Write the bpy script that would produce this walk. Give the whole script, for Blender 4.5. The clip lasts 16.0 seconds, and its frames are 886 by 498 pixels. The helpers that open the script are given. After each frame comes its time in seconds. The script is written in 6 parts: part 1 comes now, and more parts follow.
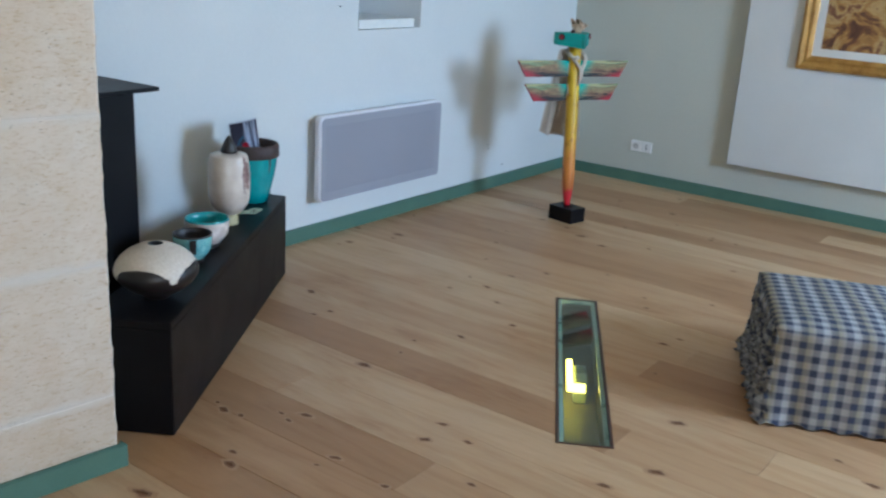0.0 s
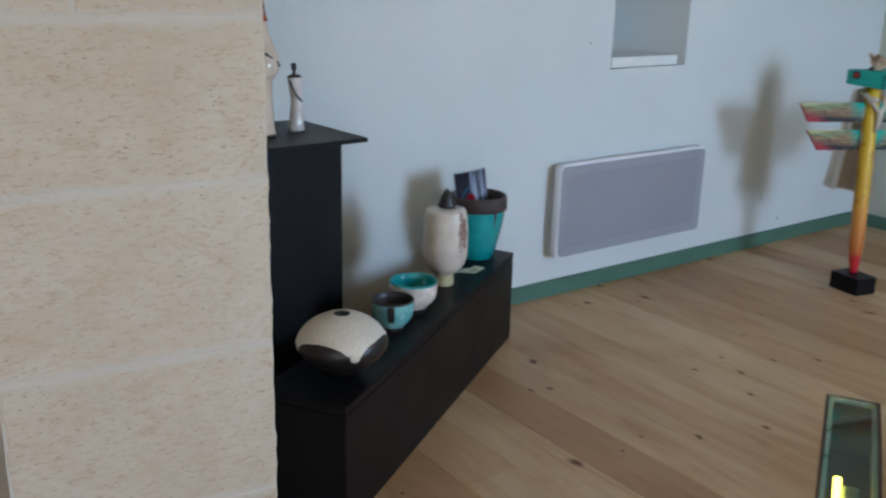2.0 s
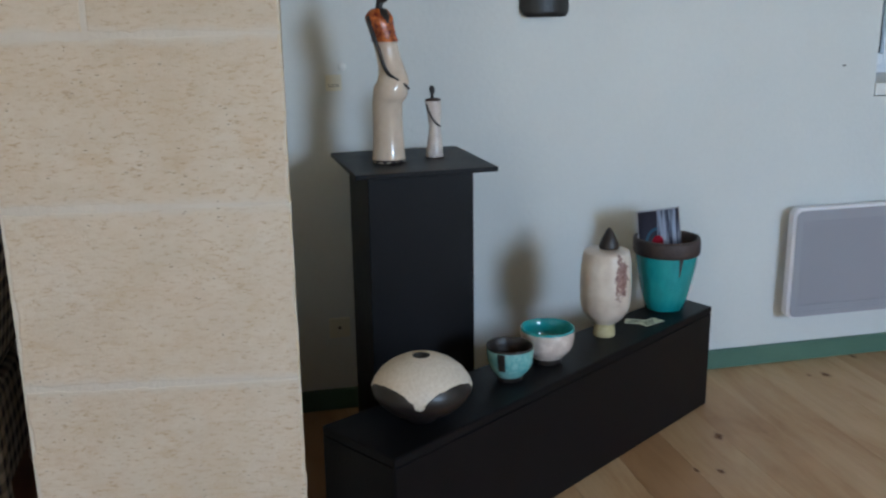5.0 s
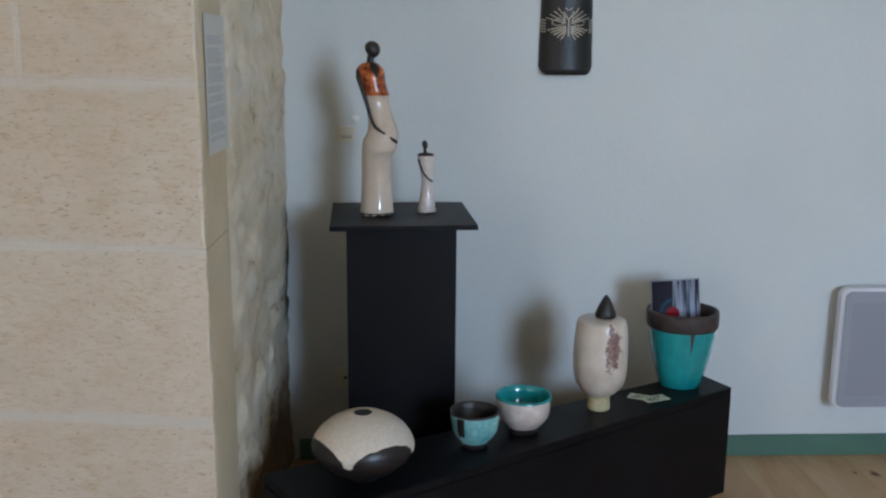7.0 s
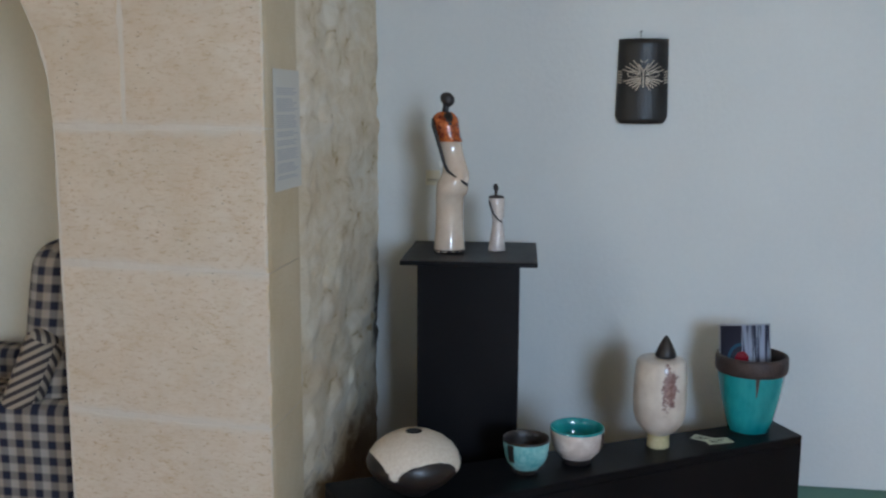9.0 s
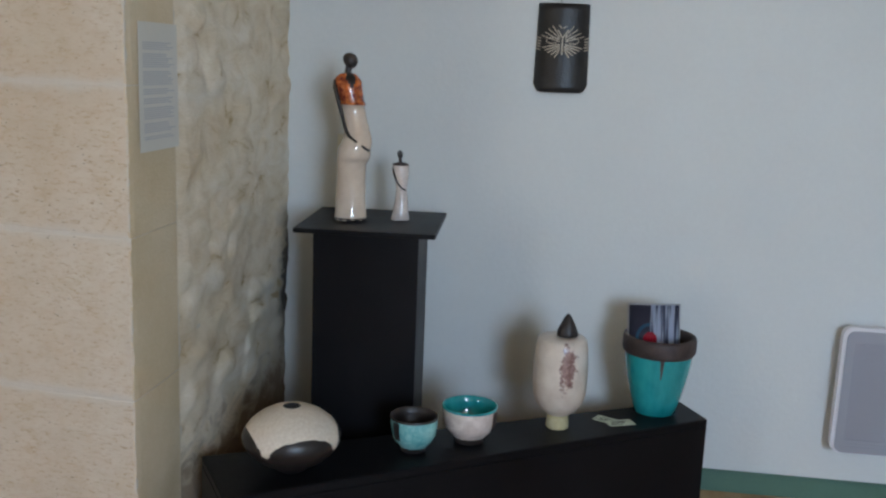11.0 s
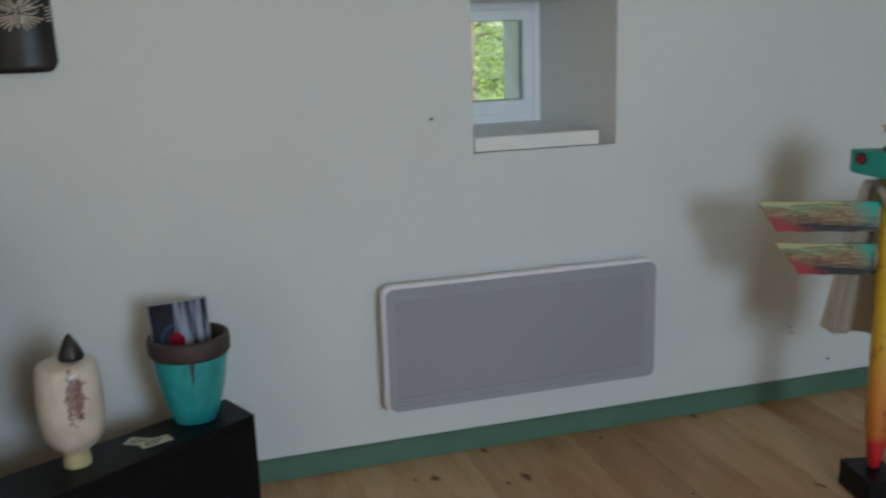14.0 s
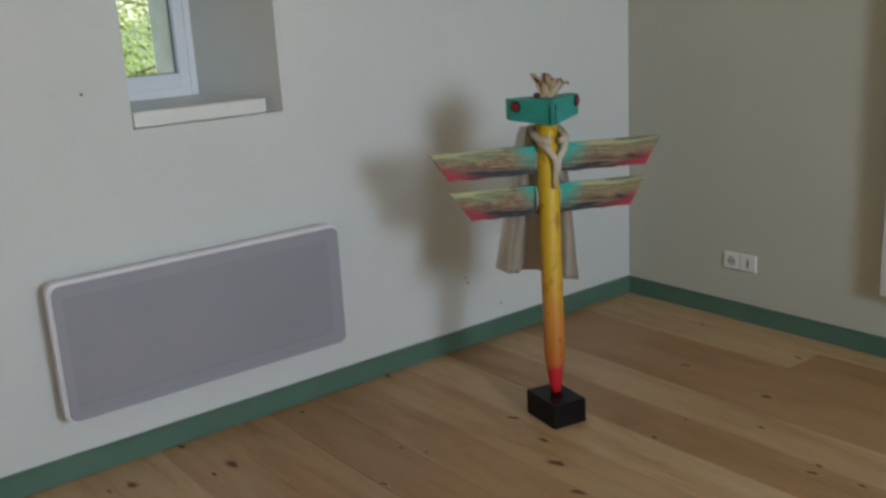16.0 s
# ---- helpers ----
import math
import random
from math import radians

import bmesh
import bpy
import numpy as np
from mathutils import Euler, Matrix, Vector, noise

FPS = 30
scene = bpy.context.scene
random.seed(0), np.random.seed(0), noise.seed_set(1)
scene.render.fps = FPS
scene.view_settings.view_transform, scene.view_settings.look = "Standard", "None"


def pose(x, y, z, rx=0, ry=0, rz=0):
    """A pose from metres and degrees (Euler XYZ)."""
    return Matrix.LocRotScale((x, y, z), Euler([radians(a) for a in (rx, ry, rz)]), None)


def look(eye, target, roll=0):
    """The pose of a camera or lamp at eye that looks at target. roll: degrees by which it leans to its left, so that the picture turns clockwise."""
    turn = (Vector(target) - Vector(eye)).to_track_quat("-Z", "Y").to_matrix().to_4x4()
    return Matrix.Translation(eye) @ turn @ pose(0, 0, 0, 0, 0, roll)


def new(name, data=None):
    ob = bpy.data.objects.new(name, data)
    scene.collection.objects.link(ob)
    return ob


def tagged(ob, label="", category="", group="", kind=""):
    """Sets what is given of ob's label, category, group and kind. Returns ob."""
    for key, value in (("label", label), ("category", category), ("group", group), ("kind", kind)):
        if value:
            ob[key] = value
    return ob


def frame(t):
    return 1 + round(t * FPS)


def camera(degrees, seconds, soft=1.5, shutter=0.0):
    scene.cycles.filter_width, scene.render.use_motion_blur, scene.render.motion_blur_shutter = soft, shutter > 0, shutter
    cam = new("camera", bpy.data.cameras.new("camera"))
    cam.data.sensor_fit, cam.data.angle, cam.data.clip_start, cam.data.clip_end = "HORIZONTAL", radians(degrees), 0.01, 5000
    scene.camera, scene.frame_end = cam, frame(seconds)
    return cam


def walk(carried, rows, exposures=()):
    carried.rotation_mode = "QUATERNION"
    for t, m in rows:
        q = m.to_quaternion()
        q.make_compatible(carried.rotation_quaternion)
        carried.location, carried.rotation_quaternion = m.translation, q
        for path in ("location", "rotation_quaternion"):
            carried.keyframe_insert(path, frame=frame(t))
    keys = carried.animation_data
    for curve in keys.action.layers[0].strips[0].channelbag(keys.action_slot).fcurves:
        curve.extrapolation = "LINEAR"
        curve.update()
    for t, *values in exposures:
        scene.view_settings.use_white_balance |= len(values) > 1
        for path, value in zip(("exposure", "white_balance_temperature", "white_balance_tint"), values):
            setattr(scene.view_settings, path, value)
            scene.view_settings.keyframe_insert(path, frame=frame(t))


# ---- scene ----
cam = camera(50.4, 16.0, soft=2.3, shutter=0.35)
PATH = [
    (0, (0.028, -0.108, 1.429), (-1.088, 1.437, 0.824), 3.4),
    (0.5, (-0.033, -0.037, 1.42), (-1.239, 1.439, 0.813), 3.4),
    (1, (-0.108, 0.103, 1.451), (-1.392, 1.519, 0.863), 3.4),
    (1.5, (-0.179, 0.203, 1.426), (-1.564, 1.535, 0.871), 2.1),
    (2, (-0.16, 0.363, 1.457), (-1.7, 1.499, 0.877), 1.5),
    (2.5, (-0.13, 0.525, 1.426), (-1.784, 1.492, 0.85), 1.7),
    (3, (-0.098, 0.659, 1.442), (-1.787, 1.548, 0.844), -0.3),
    (3.5, (-0.081, 0.771, 1.431), (-1.867, 1.497, 0.9), -0.8),
    (4, (-0.096, 0.903, 1.409), (-1.913, 1.563, 0.898), -1.2),
    (4.5, (-0.105, 1.002, 1.404), (-1.949, 1.617, 0.933), -1.3),
    (4.7, (-0.1, 1.056, 1.402), (-1.961, 1.596, 0.907), -1.3),
    (6.8, (-0.067, 1.641, 1.412), (-2.02, 1.714, 0.984), 0.8),
    (7, (-0.07, 1.683, 1.406), (-2.026, 1.761, 0.995), 0.4),
    (7.5, (-0.025, 1.772, 1.385), (-1.989, 1.71, 1.013), 0.8),
    (8, (0.048, 1.907, 1.406), (-1.916, 1.719, 1.074), 1.0),
    (8.5, (0.103, 1.946, 1.423), (-1.855, 1.702, 1.095), 1.3),
    (9, (0.114, 1.986, 1.404), (-1.842, 1.711, 1.095), 0.3),
    (9.5, (0.113, 2.054, 1.401), (-1.854, 1.919, 1.068), 1.0),
    (9.7, (0.097, 2.048, 1.39), (-1.871, 1.923, 1.052), 1.4),
    (12, (-0.11, 2.457, 1.433), (-2.04, 2.14, 1.017), 2.6),
    (12.5, (-0.139, 2.532, 1.411), (-2.085, 2.308, 1.007), 1.4),
    (13, (-0.155, 2.564, 1.446), (-2.103, 2.534, 0.993), 0.2),
    (13.5, (-0.23, 2.586, 1.481), (-2.151, 2.819, 0.976), -0.7),
    (14, (-0.315, 2.536, 1.433), (-2.179, 3.089, 0.967), -1.7),
    (14.5, (-0.366, 2.506, 1.437), (-2.142, 3.299, 0.972), -1.9),
    (15, (-0.38, 2.503, 1.399), (-2.083, 3.452, 0.954), -3.6),
    (15.5, (-0.392, 2.497, 1.36), (-2.024, 3.585, 0.969), -3.3),
    (16, (-0.399, 2.491, 1.338), (-1.931, 3.673, 0.833), -3.2),
]
EXPOSURES = [(0, 2.3, 5080, 10), (1.5, 2.1, 5280, 13), (2.5, 1.9, 5350, 10), (3.5, 1.95, 5450, 10), (7, 1.82, 5550, 13), (9, 1.78, 5550, 13), (12.0, 1.86, 5900, 14), (12.5, 1.76, 6000, 14), (13.0, 1.61, 6050, 13), (14.5, 1.41, 6200, 10), (16, 1.62, 6400, 14)]
walk(cam, [(t, look(eye, target, roll)) for t, eye, target, roll in PATH], EXPOSURES)

# ---- world, sun and window light ----
def set_world():
    w = bpy.data.worlds.new("sky")
    w.use_nodes = True
    scene.world = w
    nt = w.node_tree
    bg = nt.nodes["Background"]
    sky = nt.nodes.new("ShaderNodeTexSky")
    sky.sky_type, sky.sun_disc = "NISHITA", False
    sky.sun_elevation, sky.sun_rotation = radians(45), radians(68)
    nt.links.new(sky.outputs[0], bg.inputs[0])
    bg.inputs[1].default_value = 0.14


set_world()
sun = new("sun", bpy.data.lights.new("sun", "SUN"))
sun.data.energy, sun.data.angle, sun.data.color = 5.0, radians(0.5), (1.0, 0.95, 0.86)
sun.matrix_world = look((5.0, 2.0, 5.4), (0, 0, 0))


def window_light(name, eye, target, w, h, power, color):
    """Sky light that comes in through one opening of the room."""
    l = new(name, bpy.data.lights.new(name, "AREA"))
    l.data.shape, l.data.size, l.data.size_y = "RECTANGLE", w, h
    l.data.energy, l.data.color = power, color
    l.matrix_world = look(eye, target)
    return l


# room: west face x=-3.18, north face y=5.715; the rest closes it behind the walker
WX, NY, EX, SY, CZ = -3.18, 5.715, 2.2, -3.0, 2.6
window_light("daylight_east", (EX + 0.12, 3.7, 1.78), (0, 3.7, 1.78), 0.95, 1.25, 31, (0.68, 0.86, 1.0))
window_light("daylight_door", (EX + 0.12, -1.6, 1.1), (0, -1.6, 1.1), 1.05, 2.0, 9.6, (1.0, 0.89, 0.70))


# ---- materials ----
def node_mat(name):
    m = bpy.data.materials.new(name)
    m.use_nodes = True
    nt = m.node_tree
    return m, nt, nt.nodes["Principled BSDF"]


def N(nt, kind, **sets):
    n = nt.nodes.new(kind)
    for k, v in sets.items():
        n.inputs[k].default_value = v
    return n


def ramp(nt, stops, fac=None):
    r = nt.nodes.new("ShaderNodeValToRGB")
    el = r.color_ramp.elements
    while len(el) < len(stops):
        el.new(0.5)
    for e, (p, c) in zip(el, stops):
        e.position, e.color = p, (*c, 1)
    if fac is not None:
        nt.links.new(fac, r.inputs[0])
    return r


def mixc(nt, fac, a, b, blend="MIX"):
    m = nt.nodes.new("ShaderNodeMix")
    m.data_type, m.blend_type = "RGBA", blend
    for sock, v in ((m.inputs[0], fac), (m.inputs[6], a), (m.inputs[7], b)):
        if isinstance(v, (int, float)):
            sock.default_value = v
        elif isinstance(v, tuple):
            sock.default_value = (*v, 1)
        else:
            nt.links.new(v, sock)
    return m.outputs[2]


def math_n(nt, op, a, b=0.0, c=None):
    m = nt.nodes.new("ShaderNodeMath")
    m.operation = op
    for i, v in enumerate((a, b) if c is None else (a, b, c)):
        if isinstance(v, (int, float)):
            m.inputs[i].default_value = v
        else:
            nt.links.new(v, m.inputs[i])
    return m.outputs[0]


def coords(nt, scale=(1, 1, 1), kind="Object", rot=(0, 0, 0), loc=(0, 0, 0)):
    tc = nt.nodes.new("ShaderNodeTexCoord")
    mp = nt.nodes.new("ShaderNodeMapping")
    mp.inputs["Scale"].default_value, mp.inputs["Rotation"].default_value = scale, rot
    mp.inputs["Location"].default_value = loc
    nt.links.new(tc.outputs[kind], mp.inputs[0])
    return mp.outputs[0]


def noise_n(nt, vec, scale, detail=4.0, rough=0.55, dist=0.0):
    n = N(nt, "ShaderNodeTexNoise", Scale=scale, Detail=detail, Roughness=rough, Distortion=dist)
    nt.links.new(vec, n.inputs["Vector"])
    return n.outputs[0]


def bump(nt, bsdf, height, strength=0.2, distance=0.01):
    b = N(nt, "ShaderNodeBump", Strength=strength, Distance=distance)
    nt.links.new(height, b.inputs["Height"])
    nt.links.new(b.outputs[0], bsdf.inputs["Normal"])


def surface(name, dark, light, scale=8.0, rough=0.6, bumps=0.15, fine=120.0, stretch=(1, 1, 1), metal=0.0, spec=0.5, spread=(0.3, 0.7), coat=0.0):
    """A plain surface with slow colour drift, fine grain and fine relief."""
    m, nt, b = node_mat(name)
    v = coords(nt, stretch)
    big, small = noise_n(nt, v, scale), noise_n(nt, v, fine, 3.0)
    mixed = math_n(nt, "ADD", math_n(nt, "MULTIPLY", big, 0.75), math_n(nt, "MULTIPLY", small, 0.25))
    r = ramp(nt, [(spread[0], dark), (spread[1], light)], mixed)
    nt.links.new(r.outputs[0], b.inputs["Base Color"])
    rr = math_n(nt, "MULTIPLY_ADD", big, 0.25, rough - 0.12)
    nt.links.new(rr, b.inputs["Roughness"])
    b.inputs["Metallic"].default_value = metal
    b.inputs["Specular IOR Level"].default_value = spec
    b.inputs["Coat Weight"].default_value = coat
    b.inputs["Coat Roughness"].default_value = 0.08
    if bumps:
        bump(nt, b, small, bumps, 0.004)
    return m


M_WALL = surface("wall_paint", (0.61, 0.62, 0.605), (0.68, 0.69, 0.67), 1.3, 0.75, 0.25, 60.0)
# North wall: khaki tint, its weaker light put in as a darker tone.
M_WALL_N = surface("shaded_khaki_wall_paint", (0.47, 0.468, 0.395), (0.53, 0.532, 0.455), 1.3, 0.75, 0.25, 60.0)
M_CREAM_WALL = surface("cream_wall_paint", (0.66, 0.62, 0.50), (0.76, 0.72, 0.60), 1.3, 0.8, 0.25, 60.0)
# Ceiling stays out of view; ochre so its bounce warms the fill light.
M_CEIL = surface("ceiling_warm_bounce", (0.60, 0.44, 0.25), (0.70, 0.54, 0.34), 1.5, 0.85, 0.1)
M_PANEL = surface("white_panel_paint", (0.58, 0.57, 0.535), (0.64, 0.63, 0.595), 2.0, 0.6, 0.05)
M_GREEN = surface("green_skirting_paint", (0.072, 0.145, 0.106), (0.098, 0.185, 0.134), 6.0, 0.45, 0.15, 90.0)
M_BLACK = surface("black_satin_paint", (0.004, 0.004, 0.005), (0.009, 0.008, 0.009), 5.0, 0.42, 0.15, 160.0, spec=0.15)
M_PVC = surface("white_window_plastic", (0.76, 0.77, 0.80), (0.82, 0.83, 0.86), 5.0, 0.35, 0.03)
M_SILL = surface("white_sill_paint", (0.68, 0.69, 0.66), (0.80, 0.80, 0.77), 9.0, 0.5, 0.3, 70.0)
M_RAD_WHITE = surface("white_enamel", (0.78, 0.76, 0.80), (0.84, 0.82, 0.85), 4.0, 0.35, 0.03)
M_SOCKET = surface("white_plastic", (0.74, 0.73, 0.70), (0.80, 0.79, 0.76), 6.0, 0.3, 0.03)
M_DARK = surface("dark_gap", (0.01, 0.01, 0.01), (0.02, 0.02, 0.02), 6.0, 0.7, 0.0)
M_MORTAR = surface("pale_lime_mortar", (0.57, 0.515, 0.435), (0.65, 0.60, 0.52), 9.0, 0.9, 0.5, 90.0)
M_OUT_STONE = surface("outer_stone", (0.62, 0.57, 0.40), (0.84, 0.80, 0.66), 9.0, 0.9, 0.5)
M_STEEL = surface("dull_steel", (0.20, 0.20, 0.19), (0.32, 0.31, 0.30), 20.0, 0.4, 0.1, metal=0.8)
M_GILT = surface("old_gilt", (0.28, 0.13, 0.025), (0.55, 0.31, 0.07), 14.0, 0.38, 0.3, 90.0, metal=0.35)
M_PAPER = surface("white_paper", (0.60, 0.575, 0.515), (0.66, 0.635, 0.575), 5.0, 0.8, 0.05)
M_INK = surface("grey_print", (0.40, 0.40, 0.41), (0.50, 0.50, 0.51), 300.0, 0.8, 0.0)
M_RED = surface("red_paint", (0.20, 0.007, 0.014), (0.30, 0.014, 0.026), 20.0, 0.5, 0.1)
M_LINEN = surface("unbleached_linen", (0.50, 0.42, 0.335), (0.64, 0.555, 0.46), 9.0, 0.95, 0.6, 420.0, spec=0.1)
M_FEATHER = surface("brown_feather", (0.30, 0.17, 0.09), (0.62, 0.46, 0.30), 40.0, 0.9, 0.2, stretch=(1, 1, 0.2))
M_TURQ_WOOD = surface("turquoise_painted_wood", (0.01, 0.22, 0.18), (0.03, 0.36, 0.30), 14.0, 0.5, 0.35, 120.0, stretch=(0.4, 1, 1.5))
M_CLAY = surface("dark_brown_clay", (0.025, 0.014, 0.012), (0.07, 0.045, 0.038), 25.0, 0.55, 0.5, 160.0)
M_SMOKED = surface("smoked_black_clay", (0.010, 0.008, 0.008), (0.035, 0.026, 0.023), 18.0, 0.4, 0.3, 140.0)
M_TURQ = surface("turquoise_glaze", (0.011, 0.19, 0.21), (0.045, 0.39, 0.385), 9.0, 0.16, 0.06, 60.0, stretch=(1, 1, 0.35), coat=0.5)
M_TURQ_PALE = surface("pale_turquoise_glaze", (0.10, 0.34, 0.35), (0.36, 0.64, 0.62), 22.0, 0.12, 0.08, 90.0, coat=0.6)
M_CRACKLE = surface("white_crackle_glaze", (0.52, 0.43, 0.38), (0.74, 0.66, 0.60), 26.0, 0.25, 0.15, 120.0, coat=0.4)
M_CREAMG = surface("cream_glaze", (0.58, 0.45, 0.34), (0.72, 0.60, 0.48), 12.0, 0.14, 0.06, 70.0, coat=0.6)
M_OLIVE_FOOT = surface("straw_glazed_foot", (0.45, 0.38, 0.20), (0.62, 0.54, 0.33), 30.0, 0.2, 0.1, coat=0.5)
M_ORANGE = surface("orange_glaze", (0.13, 0.012, 0.006), (0.66, 0.17, 0.03), 48.0, 0.2, 0.35, 130.0, spread=(0.38, 0.62), coat=0.5)
M_TILE = surface("dark_roof_tile", (0.006, 0.005, 0.005), (0.020, 0.017, 0.016), 14.0, 0.42, 0.4, 130.0)
M_BONE = surface("pale_scratched_clay", (0.46, 0.38, 0.29), (0.68, 0.60, 0.49), 60.0, 0.8, 0.2)
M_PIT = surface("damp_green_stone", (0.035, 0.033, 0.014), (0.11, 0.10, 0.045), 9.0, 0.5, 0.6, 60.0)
M_EDGE_GLASS = surface("pale_green_metal", (0.30, 0.40, 0.36), (0.46, 0.55, 0.50), 9.0, 0.3, 0.05, metal=0.3)
M_CARD = surface("printed_card", (0.50, 0.55, 0.40), (0.70, 0.72, 0.56), 70.0, 0.6, 0.0)
M_DARKWOOD = surface("dark_stained_wood", (0.03, 0.012, 0.008), (0.07, 0.03, 0.018), 12.0, 0.4, 0.3, stretch=(1, 1, 0.15))
M_BARK = surface("bark", (0.06, 0.045, 0.03), (0.16, 0.12, 0.09), 14.0, 0.95, 0.8, stretch=(1, 1, 0.3))
M_GRASS = surface("meadow", (0.04, 0.07, 0.02), (0.11, 0.15, 0.05), 1.5, 1.0, 0.6, 40.0)
M_TERRA = surface("old_red_tile", (0.09, 0.035, 0.022), (0.17, 0.075, 0.05), 6.0, 0.55, 0.3)


def limestone_mat():
    m, nt, b = node_mat("dressed_limestone")
    v = coords(nt)
    vs = coords(nt, (1, 1, 3.4))
    big = noise_n(nt, v, 3.2, 4.0, 0.6, 0.5)
    streak = noise_n(nt, vs, 15.0, 6.0, 0.70, 0.5)
    blotch = noise_n(nt, coords(nt, (1, 1, 1.6)), 14.0, 5.0, 0.6)
    grain = noise_n(nt, v, 170.0, 3.0)
    base = ramp(nt, [(0.28, (0.59, 0.505, 0.395)), (0.5, (0.64, 0.56, 0.455)), (0.72, (0.68, 0.615, 0.525))], big)
    # fine bedding lines, broken into short flecks
    flecks = noise_n(nt, coords(nt, (1, 1, 3.0)), 46.0, 4.0, 0.75, 0.3)
    st = ramp(nt, [(0.33, (0.62, 0.50, 0.38)), (0.41, (0.90, 0.84, 0.75)), (0.48, (1, 1, 1))], flecks)
    c = mixc(nt, math_n(nt, "MULTIPLY_ADD", big, 1.3, -0.05), base.outputs[0], st.outputs[0], "MULTIPLY")
    sr = ramp(nt, [(0.30, (0.86, 0.77, 0.66)), (0.45, (0.98, 0.96, 0.93)), (0.58, (1, 1, 1))], streak)
    c = mixc(nt, 0.6, c, sr.outputs[0], "MULTIPLY")
    bl = ramp(nt, [(0.30, (0.91, 0.85, 0.75)), (0.46, (0.99, 0.98, 0.96)), (0.70, (1.04, 1.05, 1.06))], blotch)
    c = mixc(nt, 0.7, c, bl.outputs[0], "MULTIPLY")
    oi = nt.nodes.new("ShaderNodeObjectInfo")
    tone = ramp(nt, [(0.0, (0.90, 0.87, 0.82)), (1.0, (1.0, 1.0, 1.0))], oi.outputs["Random"])
    c = mixc(nt, 1.0, c, tone.outputs[0], "MULTIPLY")
    # lime mortar wiped over the arrises along the bed joints
    tc = nt.nodes.new("ShaderNodeTexCoord")
    sep = nt.nodes.new("ShaderNodeSeparateXYZ")
    nt.links.new(tc.outputs["Object"], sep.inputs[0])
    near = 1.0
    for lv in (0.222, 0.600, 0.992, 1.338, 1.70, 2.05):
        near = math_n(nt, "MINIMUM", near, math_n(nt, "ABSOLUTE", math_n(nt, "SUBTRACT", sep.outputs[2], lv)))
    near = math_n(nt, "ADD", near, math_n(nt, "MULTIPLY_ADD", blotch, 0.05, -0.025))
    wash = ramp(nt, [(0.004, (0.85, 0.85, 0.85)), (0.022, (0, 0, 0))], near)
    c = mixc(nt, wash.outputs[0], c, (0.62, 0.57, 0.49))
    # small pits
    vor = N(nt, "ShaderNodeTexVoronoi", Scale=34.0)
    nt.links.new(vs, vor.inputs["Vector"])
    gate = math_n(nt, "GREATER_THAN", noise_n(nt, v, 9.0, 4.0), 0.56)
    pit = math_n(nt, "MULTIPLY", math_n(nt, "LESS_THAN", math_n(nt, "ADD", vor.outputs["Distance"], math_n(nt, "MULTIPLY_ADD", grain, 0.35, -0.17)), 0.13), gate)
    c = mixc(nt, math_n(nt, "MULTIPLY", pit, 0.75), c, (0.22, 0.17, 0.12))
    nt.links.new(c, b.inputs["Base Color"])
    b.inputs["Roughness"].default_value = 0.9
    b.inputs["Specular IOR Level"].default_value = 0.2
    h = math_n(nt, "SUBTRACT", math_n(nt, "ADD", math_n(nt, "ADD", streak, math_n(nt, "MULTIPLY", flecks, 0.6)), math_n(nt, "MULTIPLY", grain, 0.4)), math_n(nt, "MULTIPLY", pit, 2.0))
    bump(nt, b, h, 0.28, 0.006)
    return m


